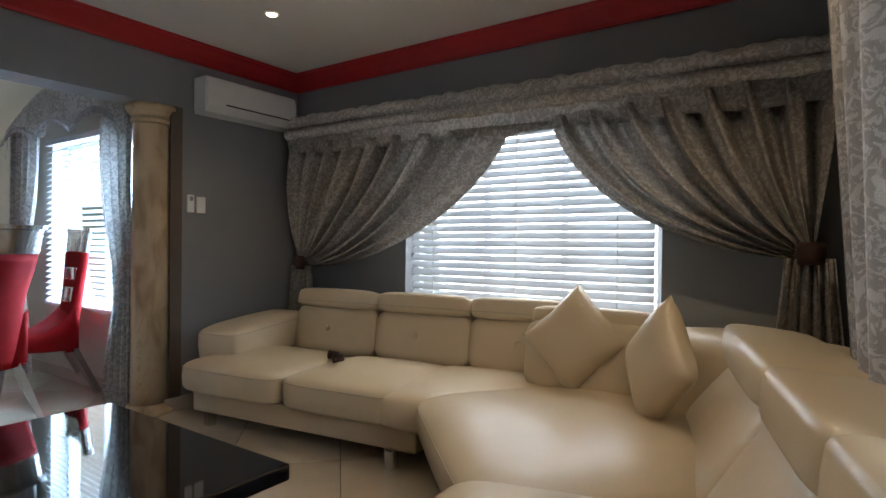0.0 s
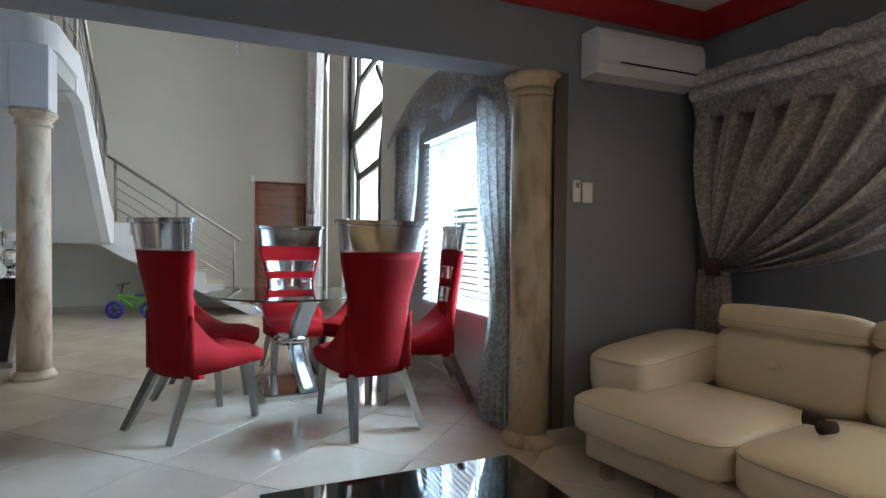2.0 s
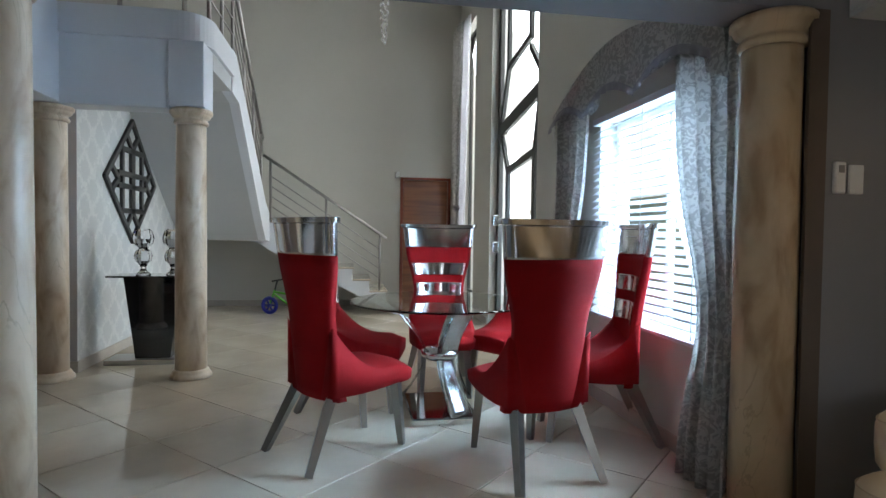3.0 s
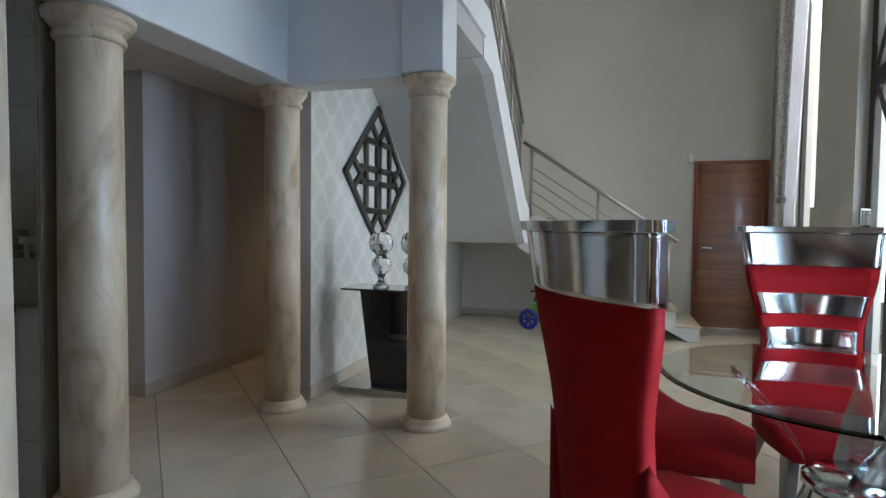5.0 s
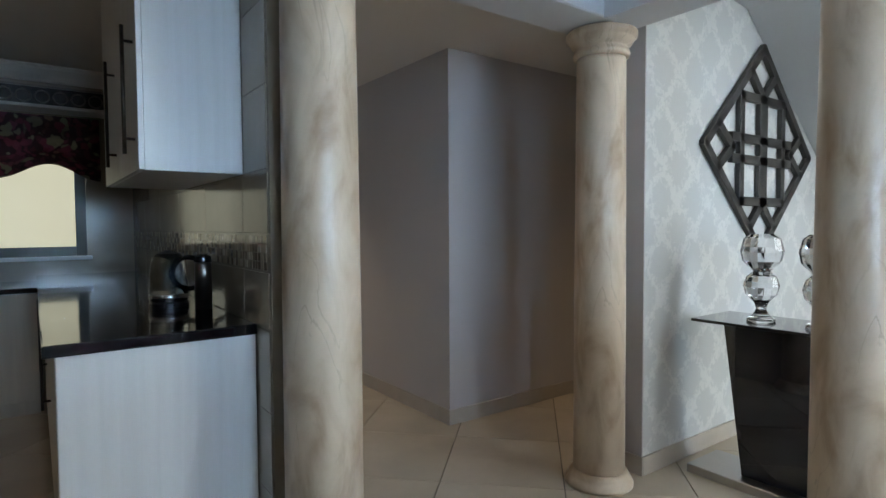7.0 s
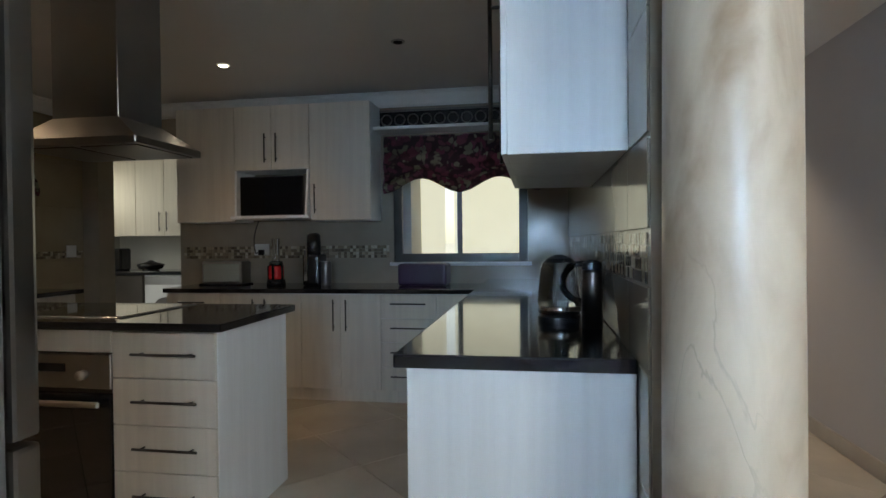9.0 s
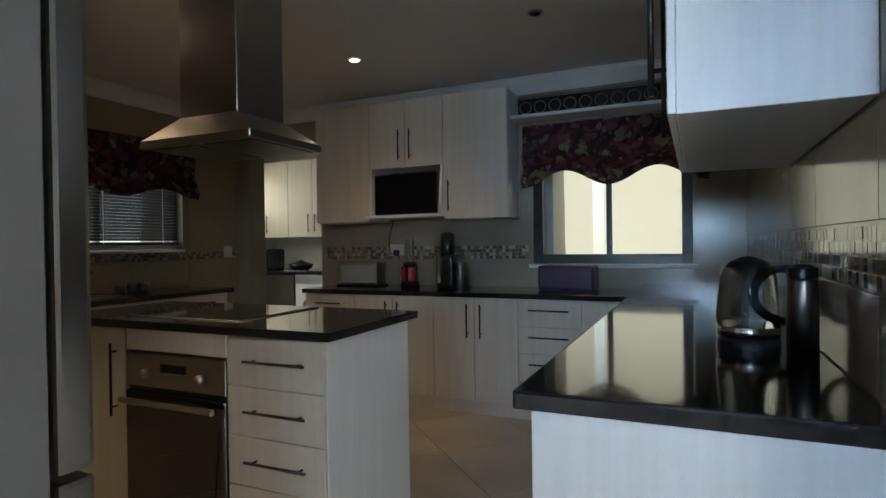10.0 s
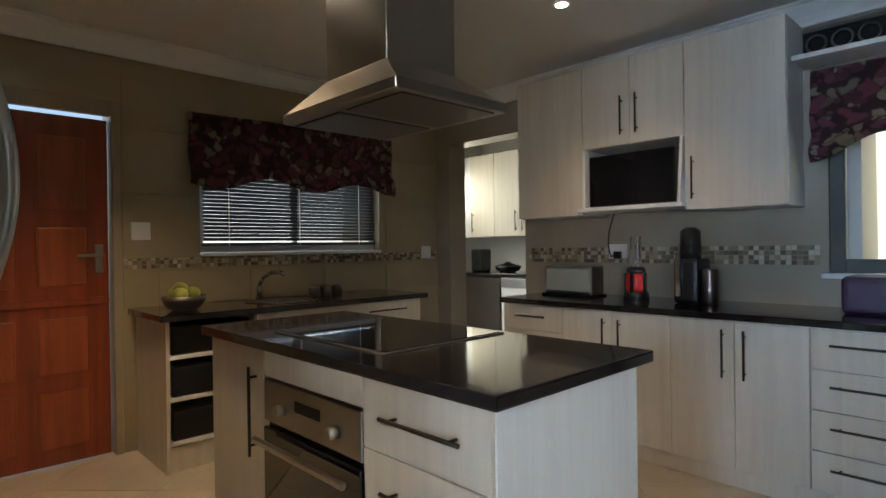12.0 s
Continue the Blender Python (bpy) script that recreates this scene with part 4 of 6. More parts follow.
def seam(w, d, h, puff, m, e=0.38, level=0.62):
    """The sewn edge round a cushion, at a share of its height."""
    v = math.asin(max(-1, min(1, math.copysign(abs(2 * level - 1) ** (1 / e), 2 * level - 1))))
    pts = []
    for i in range(56):
        u = 2 * math.pi * i / 56
        cu, su_ = math.cos(u), math.sin(u)
        r = math.cos(v) ** e
        pts.append(m @ Vector((r * math.copysign(abs(cu) ** (e * 0.8), cu) * (w + 0.004) / 2, r * math.copysign(abs(su_) ** (e * 0.8), su_) * (d + 0.004) / 2, h * level)))
    bm = bmesh.new()
    for p, q in zip(pts, pts[1:] + pts[:1]):
        if (q - p).length > 1e-4:
            add_tube(bm, p, q, 0.0028, n=6, cap=False)
    return part("seam", bm, M_SEAM, sofa, smooth=True)


for x in (0.43, 1.27):
    seam(0.85, 0.80, 0.21, 0, on(S1, x, 0.38, 0.235), level=0.80)
for x in (0.62, 1.33, 2.04):
    seam(0.71, 0.24, 0.14, 0, on(S1, x, 0.93, 0.71, -14), level=0.3)
seam(1.40, 1.24, 0.21, 0, pose(-0.28, 2.42, 0.235, 0, 0, -45), level=0.80)
seam(0.86, 1.0, 0.21, 0, pose(0.08, 1.34, 0.235, 0, 0, 12), level=0.80)
seam(0.37, 0.86, 0.25, 0, on(S1, 0.11, 0.62, 0.405, 4, 0, 4), level=0.85)


def scatter(x, y, z, rz, lean):
    th = thing("scatter_cushion", "cream leather scatter cushion standing on its corner", "cushion", pose(x, y, z, lean, 0, rz), group="sofa cushions")

    def pillow(sgn):
        def f(u, v):
            a, b = 2 * u - 1, 2 * v - 1
            r = (1 - a ** 4) * (1 - b ** 4)
            pin = 1 - 0.07 * (1 - abs(a)) * abs(b) - 0.07 * (1 - abs(b)) * abs(a)
            q = 0.212 * pin
            px, pz = a * q, b * q
            c = math.cos(math.pi / 4)
            return ((px - pz) * c, sgn * 0.085 * max(0, r) ** 0.6, (px + pz) * c + 0.27)
        return f
    bm = sheet(pillow(1), 20, 20)
    bm2 = sheet(pillow(-1), 20, 20)
    me = bpy.data.meshes.new("t")
    bm2.to_mesh(me)
    bm2.free()
    bm.from_mesh(me)
    bpy.data.meshes.remove(me)
    bmesh.ops.remove_doubles(bm, verts=bm.verts[:], dist=1e-4)
    bmesh.ops.recalc_face_normals(bm, faces=bm.faces)
    part("cover", bm, M_LEATHER, th, smooth=True)
    return th


scatter(-0.49, 2.90, 0.44, 2, -12)
scatter(-0.03, 2.62, 0.43, -50, -10)

ct = thing("coffee_table", "low black lacquered coffee table with a mirror gloss", "coffee table")
part("tabletop", box(-2.24, -0.95, 0.60, 1.46, 0.36, 0.42, 0.008, seg=2), M_BLACK_GLOSS, ct)
part("body", box(-2.10, -1.10, 0.72, 1.34, 0.06, 0.36, 0.006), M_BLACK_GLOSS, ct)
part("plinth", box(-2.02, -1.18, 0.80, 1.26, 0.0, 0.06), M_BLACK_GLOSS, ct)

rug = thing("rug", "tan and brown shaggy rug under the coffee table", "rug")
part("pile", box(-1.75, -0.35, 0.2, 1.75, 0.002, 0.022, 0.008), M_RUG, rug)

ac = thing("air_conditioner", "white wall-mounted split air conditioner", "air conditioner")
part("housing", prism([(-3.208, 2.13), (-3.208, 2.39), (-3.07, 2.39), (-3.05, 2.375), (-3.038, 2.33), (-3.036, 2.24), (-3.045, 2.185), (-3.085, 2.14)], 2.475, 3.265, "y"), M_PLASTIC_W, ac)
part("flap", box(-3.06, -3.036, 2.62, 3.22, 2.196, 2.204), M_PLASTIC_B, ac)
part("end_cap", box(-3.2, -3.055, 2.462, 2.474, 2.15, 2.385, 0.004), M_PLASTIC_W, ac)

sw = thing("light_switch", "white plastic double switch plate", "switch")
part("plate", box(-3.208, -3.196, 2.49, 2.56, 1.41, 1.53, 0.004), M_PLASTIC_W, sw)
rc_ = thing("remote_holder", "small white remote control in a wall bracket", "remote control")
part("bracket", box(-3.208, -3.185, 2.415, 2.465, 1.41, 1.54, 0.005), M_PLASTIC_W, rc_)
part("screen", box(-3.186, -3.182, 2.427, 2.453, 1.495, 1.525), M_FRIDGE_SIDE, rc_)

for i, (x, y, a) in enumerate(((-1.92, 2.62, 20), (-1.83, 2.57, 70))):
    b_ = thing("trinket", "small dark brown rolled object on the sofa seat", "ornament", pose(x, y, 0.478, 0, 0, a), group="sofa trinkets")
    part("roll", tube((-0.03, 0, 0.028), (0.03, 0, 0.028), 0.028, 0.022, 12), M_BROWN, b_, smooth=True)


def downlight(x, y, z, lit=True, power=5.0, group="lounge downlights", tint=(1, 0.77, 0.5)):
    th = thing("downlight", "round recessed ceiling downlight, " + ("lit" if lit else "unlit"), "downlight", pose(x, y, z), group=group)
    part("ring", lathe([(0.044, -0.002), (0.045, -0.008), (0.036, -0.011), (0.031, -0.004)], 24), M_PLASTIC_W if lit else M_STEEL, th, smooth=True)
    part("lamp", lathe([(0.030, -0.006), (0.028, -0.013), (0.008, -0.015)], 20), M_LAMP if lit else M_PLASTIC_B, th)
    if lit:
        spot_light("downlight_beam", x, y, z - 0.03, power, tint)
    return th


downlight(-2.26, 2.40, 2.62, power=14)
downlight(-0.6, 0.9, 2.62, power=22)
downlight(0.1, 2.3, 2.62, power=26)

# ---- dining things ----
TX, TY = -4.97, 1.08
table = thing("dining_table", "round glass dining table on a polished steel base", "dining table", pose(TX, TY, 0))
part("tabletop", lathe([(0.60, 0.752), (0.615, 0.756), (0.615, 0.762), (0.60, 0.766)], 64), M_TABLE_GLASS, table, smooth=False)
part("plinth", box(-0.30, 0.30, -0.22, 0.22, 0.0, 0.05, 0.01), M_CHROME, table)
for k in range(3):
    a = radians(20 + 120 * k)

    def leg(u, v, a=a):
        t = v
        r = 0.10 + 0.26 * (abs(2 * t - 1) ** 1.6) * (1 if t > 0.5 else 0.8)
        w = (u - 0.5) * 0.16
        return (r * math.cos(a) - w * math.sin(a), r * math.sin(a) + w * math.cos(a), 0.05 + 0.70 * t)
    part("support", sheet(leg, 3, 22, 0.02), M_CHROME, table, smooth=True)
part("collar", lathe([(0.09, 0.36), (0.13, 0.39), (0.13, 0.42), (0.09, 0.45)], 24), M_CHROME, table, smooth=True)


def dining_chair():
    """A tall flared chair; it stands on its base centre and faces +y."""
    th = thing("dining_chair", "tall red upholstered dining chair with polished chrome crown and legs", "chair", group="chairs round the table")

    def half(z):
        t = (z - 0.34) / (1.27 - 0.34)
        return 0.235 - 0.035 * math.sin(min(1, t * 1.35) * math.pi) + 0.055 * max(0, t - 0.5) / 0.5

    def curve(z, a):
        t = (z - 0.34) / 0.93
        return -0.22 - 0.03 * math.sin(t * 3) - 0.10 * t ** 2 + 0.055 * a * a

    def shell(f, nu, nv, off):
        bm = sheet(f, nu, nv)
        ret = bmesh.ops.extrude_face_region(bm, geom=bm.faces[:])
        bmesh.ops.translate(bm, verts=[g for g in ret["geom"] if isinstance(g, bmesh.types.BMVert)], vec=off)
        bmesh.ops.recalc_face_normals(bm, faces=bm.faces)
        return bm

    def back(z0, z1, thick, grow=0.0, shift=0.0):
        def f(u, v):
            z = z0 + (z1 - z0) * v
            a = 2 * u - 1
            return (a * (half(z) + grow), curve(z, a) + shift, z)
        return shell(f, 14, 14, (0, thick, 0))
    part("backrest", back(0.34, 1.105, 0.05), M_RED, th, smooth=True)
    part("crown", back(1.105, 1.272, 0.046, 0.004), M_CHROME, th, "polished chrome crown", smooth=True)
    part("top_rail", back(1.270, 1.298, 0.062, 0.022, -0.008), M_CHROME, th, smooth=True)
    for z0, z1 in ((0.88, 0.98), (0.70, 0.82)):
        part("band", back(z0, z1, 0.004, -0.02, 0.05), M_CHROME, th, smooth=True)

    def seat_f(u, v):
        a = 2 * u - 1
        y = -0.205 + 0.55 * v
        w = 0.235 + 0.03 * math.sin(v * math.pi) - 0.02 * v
        z = 0.475 + 0.03 * (1 - a * a) - 0.035 * max(0, v - 0.8) / 0.2 + 0.26 * max(0, 1 - v / 0.66) ** 2.2 * (0.25 + 0.75 * abs(a) ** 1.6)
        return (a * w, y, z)
    bm = sheet(seat_f, 14, 16)
    ret = bmesh.ops.extrude_face_region(bm, geom=bm.faces[:])
    for v in [g for g in ret["geom"] if isinstance(g, bmesh.types.BMVert)]:
        v.co.z = 0.345 + 0.05 * max(0, (v.co.y + 0.05)) + 0.02 * (abs(v.co.x) > 0.2)
        v.co.x *= 0.97
    bmesh.ops.recalc_face_normals(bm, faces=bm.faces)
    part("seat", bm, M_RED, th, smooth=True)
    for sx in (-1, 1):
        part("leg", tube((sx * 0.17, 0.26, 0.37), (sx * 0.185, 0.30, 0.0), 0.036, 0.024, 4), M_LEG, th)
        part("leg", tube((sx * 0.17, -0.17, 0.36), (sx * 0.235, -0.34, 0.0), 0.038, 0.025, 4), M_LEG, th)
    return th


ch = dining_chair()
spots = [pose(x, y, 0, 0, 0, rz) for x, y, rz in ((-4.05, 1.42, 101.7), (-4.39, 0.42, 34.3), (-4.45, 1.97, 168.5), (-5.55, 1.18, -92), (-5.2, 0.5, -12), (-5.35, 1.72, -145))]
ch.matrix_world = spots[0]
for m in spots[1:]:
    copy_thing(ch, m)

console = thing("console_table", "black lacquered slanted console table with a glass top", "console table")
part("base", box(-6.88, -6.58, -1.70, -1.10, 0.0, 0.045, 0.004), M_STEEL, console)
part("body", prism([(-1.46, 0.045), (-1.16, 0.045), (-1.06, 0.79), (-1.56, 0.79)], -6.82, -6.66, "x"), M_BLACK_GLOSS, console)
part("tabletop", box(-6.93, -6.55, -1.67, -0.98, 0.79, 0.805, 0.003), M_BLACK_GLOSS, console)
for y in (-1.41, -1.15):
    v_ = thing("crystal_vase", "cut crystal ball vase on a stepped foot", "vase", pose(-6.72, y, 0.806) @ Matrix.Diagonal((1.05, 1.05, 1.0, 1.0)), group="vases on the console")
    part("foot", lathe([(0.06, 0), (0.06, 0.012), (0.035, 0.03), (0.02, 0.06), (0.03, 0.09)], 20), M_CRYSTAL, v_, smooth=True)
    part("globe", lathe([(0.03, 0.09), (0.065, 0.13), (0.075, 0.17), (0.062, 0.215), (0.035, 0.24)], 12), M_CRYSTAL, v_)
    part("bowl", lathe([(0.035, 0.24), (0.08, 0.29), (0.09, 0.34), (0.075, 0.40), (0.05, 0.42)], 12), M_CRYSTAL, v_)

# lozenge wall art
art = thing("wall_art", "dark grey lattice lozenge hung on the wallpaper", "wall art")
AX, AZ, AW, AH = -7.53, 1.72, 0.66, 0.62


def strut(a, b, w=0.054):
    ax_, az_ = AX + a[0] * AW, AZ + a[1] * AH
    bx_, bz_ = AX + b[0] * AW, AZ + b[1] * AH
    L = math.hypot(bx_ - ax_, bz_ - az_)
    ang = math.atan2(bz_ - az_, bx_ - ax_)
    bm = box(-L / 2 - w * 0.3, L / 2 + w * 0.3, 0, 0.03, -w / 2, w / 2, 0.003)
    bmesh.ops.transform(bm, matrix=Matrix.Translation(((ax_ + bx_) / 2, -1.806, (az_ + bz_) / 2)) @ Matrix.Rotation(-ang, 4, 'Y'), verts=bm.verts[:])
    part("strut", bm, M_FRAME_D, art)


for a, b in (((0, 1), (1, 0)), ((1, 0), (0, -1)), ((0, -1), (-1, 0)), ((-1, 0), (0, 1)),
             ((-0.40, 0.52), (-0.40, -0.52)), ((0.40, 0.52), (0.40, -0.52)), ((-0.035, 0.52), (-0.035, -0.52)), ((0.035, 0.52), (0.035, -0.52)),
             ((-0.55, 0.10), (0.55, 0.10)), ((-0.55, -0.10), (0.55, -0.10)), ((-0.42, 0.50), (0.42, 0.50)), ((-0.42, -0.50), (0.42, -0.50)),
             ((-0.24, 0.76), (0, 0.52)), ((0.24, 0.76), (0, 0.52)), ((-0.24, -0.76), (0, -0.52)), ((0.24, -0.76), (0, -0.52)),
             ((-0.80, 0.20), (-0.55, 0)), ((-0.80, -0.20), (-0.55, 0)), ((0.80, 0.20), (0.55, 0)), ((0.80, -0.20), (0.55, 0))):
    strut(a, b)

# child's bicycle
bike = thing("childs_bicycle", "small lime green child's bicycle with blue wheels", "bicycle", pose(-9.74, -0.70, 0, 0, 0, 71))


def torus(cx, cz, R, r, y=0.0, n=28, k=8):
    bm = bmesh.new()
    rr = []
    for i in range(n):
        a = 2 * math.pi * i / n
        rr.append([bm.verts.new((cx + (R + r * math.cos(2 * math.pi * j / k)) * math.cos(a), y + r * math.sin(2 * math.pi * j / k), cz + (R + r * math.cos(2 * math.pi * j / k)) * math.sin(a))) for j in range(k)])
    for i in range(n):
        for j in range(k):
            bm.faces.new((rr[i][j], rr[(i + 1) % n][j], rr[(i + 1) % n][(j + 1) % k], rr[i][(j + 1) % k]))
    return bm


for cx in (0.0, 0.48):
    w_ = part("wheel", tube((cx, -0.03, 0.13), (cx, 0.03, 0.13), 0.03, n=12), M_BLUE, bike)
    part("tyre", torus(cx, 0.13, 0.105, 0.028), M_BLUE, w_, smooth=True)
    for i in range(6):
        a = i * math.pi / 3
        part("spoke", box(0.0, 0.1, -0.008, 0.008, -0.012, 0.012, 0, Matrix.Translation((cx, 0, 0.13)) @ Matrix.Rotation(-a, 4, 'Y')), M_BLUE, w_)
for a, b, r in (((0.0, 0, 0.13), (0.08, 0, 0.36), 0.014), ((0.07, 0, 0.33), (0.36, 0, 0.29), 0.016), ((0.07, 0, 0.30), (0.28, 0, 0.16), 0.016), ((0.28, 0, 0.16), (0.36, 0, 0.31), 0.016), ((0.36, 0, 0.28), (0.48, 0, 0.13), 0.012), ((0.28, 0, 0.15), (0.48, 0, 0.13), 0.012)):
    part("frame_tube", tube(a, b, r), M_GREEN, bike, smooth=True)
part("handlebar", tube((0.12, -0.16, 0.50), (0.12, 0.16, 0.50), 0.012), M_RUBBER, bike)
part("stem", tube((0.08, 0, 0.35), (0.12, 0, 0.50), 0.012), M_RUBBER, bike)
part("saddle", cushion(0.18, 0.10, 0.04, 0.0, pose(0.38, 0, 0.33)), M_BLUE, bike, smooth=True)
part("training_wheel", tube((0.48, 0.10, 0.05), (0.48, 0.13, 0.05), 0.05, n=16), M_BLUE, bike)

# chandelier
chand = thing("chandelier", "long crystal drop chandelier hanging from the high ceiling", "chandelier", pose(-7.6, 0.82, 0))
part("stem", tube((0, 0, 4.3), (0, 0, 5.2), 0.008), M_CHROME, chand)
for i in range(60):
    a = i * 2.4
    r = 0.02 + 0.06 * (i / 60)
    z = 3.36 + 0.018 * i
    part("drop", lathe([(0.002, -0.024), (0.017, 0), (0.002, 0.03)], 6, r * math.cos(a), r * math.sin(a)), M_CRYSTAL, chand).location = (0, 0, z)

# ---- kitchen things ----
def bar_handle(parent, a, b, out, r=0.006):
    """A bar on two stand-offs; out: the step away from the door."""
    a, b, o = Vector(a), Vector(b), Vector(out)
    bm = tube(a + o, b + o, r, n=8)
    d = (b - a)
    for t in (0.12, 0.88):
        add_tube(bm, a + d * t, a + d * t + o, r * 0.8, n=6)
    return part("handle", bm, M_HANDLE, parent, "dark bronze bar handle", smooth=True)


def front_y(parent, name, x0, x1, z0, z1, y, step, material=M_CAB):
    """A door or drawer front in a plane of constant y; step: which way it faces."""
    g = 0.002
    return part(name, box(x0 + g, x1 - g, min(y, y + 0.018 * step), max(y, y + 0.018 * step), z0 + g, z1 - g, 0.002), material, parent)


def front_x(parent, name, y0, y1, z0, z1, x, step, material=M_CAB):
    g = 0.002
    return part(name, box(min(x, x + 0.018 * step), max(x, x + 0.018 * step), y0 + g, y1 - g, z0 + g, z1 - g, 0.002), material, parent)


# island
isl = thing("island_worktop", "black polished granite worktop on the kitchen island", "worktop")
part("slab", box(-3.06, -1.45, -3.48, -2.77, 0.87, 0.905, 0.006, seg=2), M_GRANITE, isl)
hob = thing("hob", "black glass cooking hob with a steel rim let into the island", "hob")
part("rim", box(-2.53, -1.86, -3.43, -2.89, 0.905, 0.910, 0.002), M_STEEL, hob)
part("plate", box(-2.518, -1.872, -3.418, -2.902, 0.907, 0.9125, 0.001), M_BLACK_GLOSS, hob)
dr = thing("drawer_unit", "pale wood island drawer unit with bar handles", "cabinet")
part("body", box(-3.02, -2.55, -3.45, -2.815, 0.0, 0.869, 0.002), M_CAB_END, dr)
for i in range(4):
    z1 = 0.865 - i * 0.195
    d_ = front_y(dr, "drawer", -3.02, -2.55, z1 - 0.195, z1, -2.815, 1)
    bar_handle(d_, (-2.95, -2.797, z1 - 0.09), (-2.66, -2.797, z1 - 0.09), (0, 0.03, 0))
oven = thing("oven", "built-in steel and black glass oven under the hob", "oven")
part("body", box(-2.548, -1.962, -3.44, -2.815, 0.10, 0.77), M_STEEL_DARK, oven)
part("control_panel", box(-2.545, -1.965, -2.815, -2.795, 0.62, 0.765, 0.003), M_STEEL, oven)
part("display", box(-2.33, -2.18, -2.796, -2.792, 0.69, 0.725), M_PLASTIC_B, oven)
for x in (-2.42, -2.10):
    part("knob", tube((x, -2.795, 0.68), (x, -2.765, 0.68), 0.02, n=16), M_STEEL, oven, smooth=True)
od = part("door", box(-2.545, -1.965, -2.815, -2.79, 0.10, 0.60, 0.004), M_BLACK_GLOSS, oven)
part("handle", box(-2.53, -1.98, -2.755, -2.735, 0.555, 0.58, 0.006), M_STEEL, od)
ic = thing("base_cabinet", "pale wood island cupboard with one door beside the oven", "cabinet")
part("body", box(-1.958, -1.50, -3.45, -2.815, 0.0, 0.869, 0.002), M_CAB_END, ic)
part("filler", box(-2.548, -1.962, -2.815, -2.797, 0.775, 0.868, 0.002), M_CAB, ic)
dd = front_y(ic, "door", -1.958, -1.50, 0.06, 0.865, -2.815, 1)
bar_handle(dd, (-1.90, -2.797, 0.80), (-1.90, -2.797, 0.48), (0, 0.03, 0))

# extractor hood
hd = thing("extractor_hood", "steel island extractor hood with a square chimney", "extractor hood")
hx, hy = -2.29, -3.12


def frustum(w0, d0, z0, w1, d1, z1):
    bm = bmesh.new()
    a = [bm.verts.new((hx + sx * w0 / 2, hy + sy * d0 / 2, z0)) for sx, sy in ((-1, -1), (1, -1), (1, 1), (-1, 1))]
    b = [bm.verts.new((hx + sx * w1 / 2, hy + sy * d1 / 2, z1)) for sx, sy in ((-1, -1), (1, -1), (1, 1), (-1, 1))]
    bm.faces.new(a[::-1])
    bm.faces.new(b)
    for i in range(4):
        bm.faces.new((a[i], a[(i + 1) % 4], b[(i + 1) % 4], b[i]))
    return bm


part("chimney", box(hx - 0.17, hx + 0.17, hy - 0.15, hy + 0.15, 1.80, 2.50, 0.003), M_STEEL, hd)
part("canopy", frustum(0.635, 0.47, 1.70, 0.32, 0.29, 1.81), M_STEEL, hd)
part("lip", box(hx - 0.322, hx + 0.322, hy - 0.24, hy + 0.24, 1.665, 1.70, 0.003), M_STEEL, hd)
for sx in (-1, 1):
    part("filter", box(hx + sx * 0.16 - 0.14, hx + sx * 0.16 + 0.14, hy - 0.2, hy + 0.2, 1.660, 1.666), M_STEEL_DARK, hd)

# south run
ZS = 0.87
YS = -4.83
wt = thing("worktop", "black polished granite worktop along the window wall", "worktop")
part("slab", box(-3.92, -1.33, -5.448, YS + 0.02, ZS - 0.035, ZS, 0.005, seg=2), M_GRANITE, wt)
units = [(-1.35, -1.82, "drawer_door"), (-1.82, -2.50, "two"), (-2.50, -3.14, "two"), (-3.14, -3.57, "drawers"), (-3.57, -3.90, "blank")]
for x1, x0, kind_ in units:
    cu = thing("base_cabinet", {"drawers": "pale wood kitchen unit with four drawers", "blank": "pale wood corner cupboard with a plain front"}.get(kind_, "pale wood kitchen base cabinet with bar handles"), "cabinet", group="base cabinets")
    part("body", box(x0, x1, -5.44, YS - 0.018, 0.096, ZS - 0.036), M_CAB_END, cu)
    part("plinth", box(x0, x1, -5.3, YS - 0.035, 0.0, 0.096), M_CAB, cu)
    y = YS - 0.018
    if kind_ == "two":
        m_ = (x0 + x1) / 2
        a_ = front_y(cu, "door", x0, m_, 0.096, ZS - 0.04, y, 1)
        bar_handle(a_, (m_ - 0.05, y + 0.018, 0.79), (m_ - 0.05, y + 0.018, 0.55), (0, 0.03, 0))
        b_ = front_y(cu, "door", m_, x1, 0.096, ZS - 0.04, y, 1)
        bar_handle(b_, (m_ + 0.05, y + 0.018, 0.79), (m_ + 0.05, y + 0.018, 0.55), (0, 0.03, 0))
    elif kind_ == "blank":
        front_y(cu, "panel", x0, x1, 0.096, ZS - 0.04, y, 1)
    elif kind_ == "drawers":
        for i in range(4):
            z1 = ZS - 0.04 - i * 0.183
            a_ = front_y(cu, "drawer", x0, x1, z1 - 0.183, z1, y, 1)
            bar_handle(a_, (x0 + 0.08, y + 0.018, z1 - 0.07), (x1 - 0.08, y + 0.018, z1 - 0.07), (0, 0.03, 0))
    else:
        a_ = front_y(cu, "drawer", x0, x1, ZS - 0.20, ZS - 0.04, y, 1)
        bar_handle(a_, (x0 + 0.12, y + 0.018, ZS - 0.11), (x1 - 0.12, y + 0.018, ZS - 0.11), (0, 0.03, 0))
        front_y(cu, "door", x0, x1, 0.096, ZS - 0.20, y, 1)
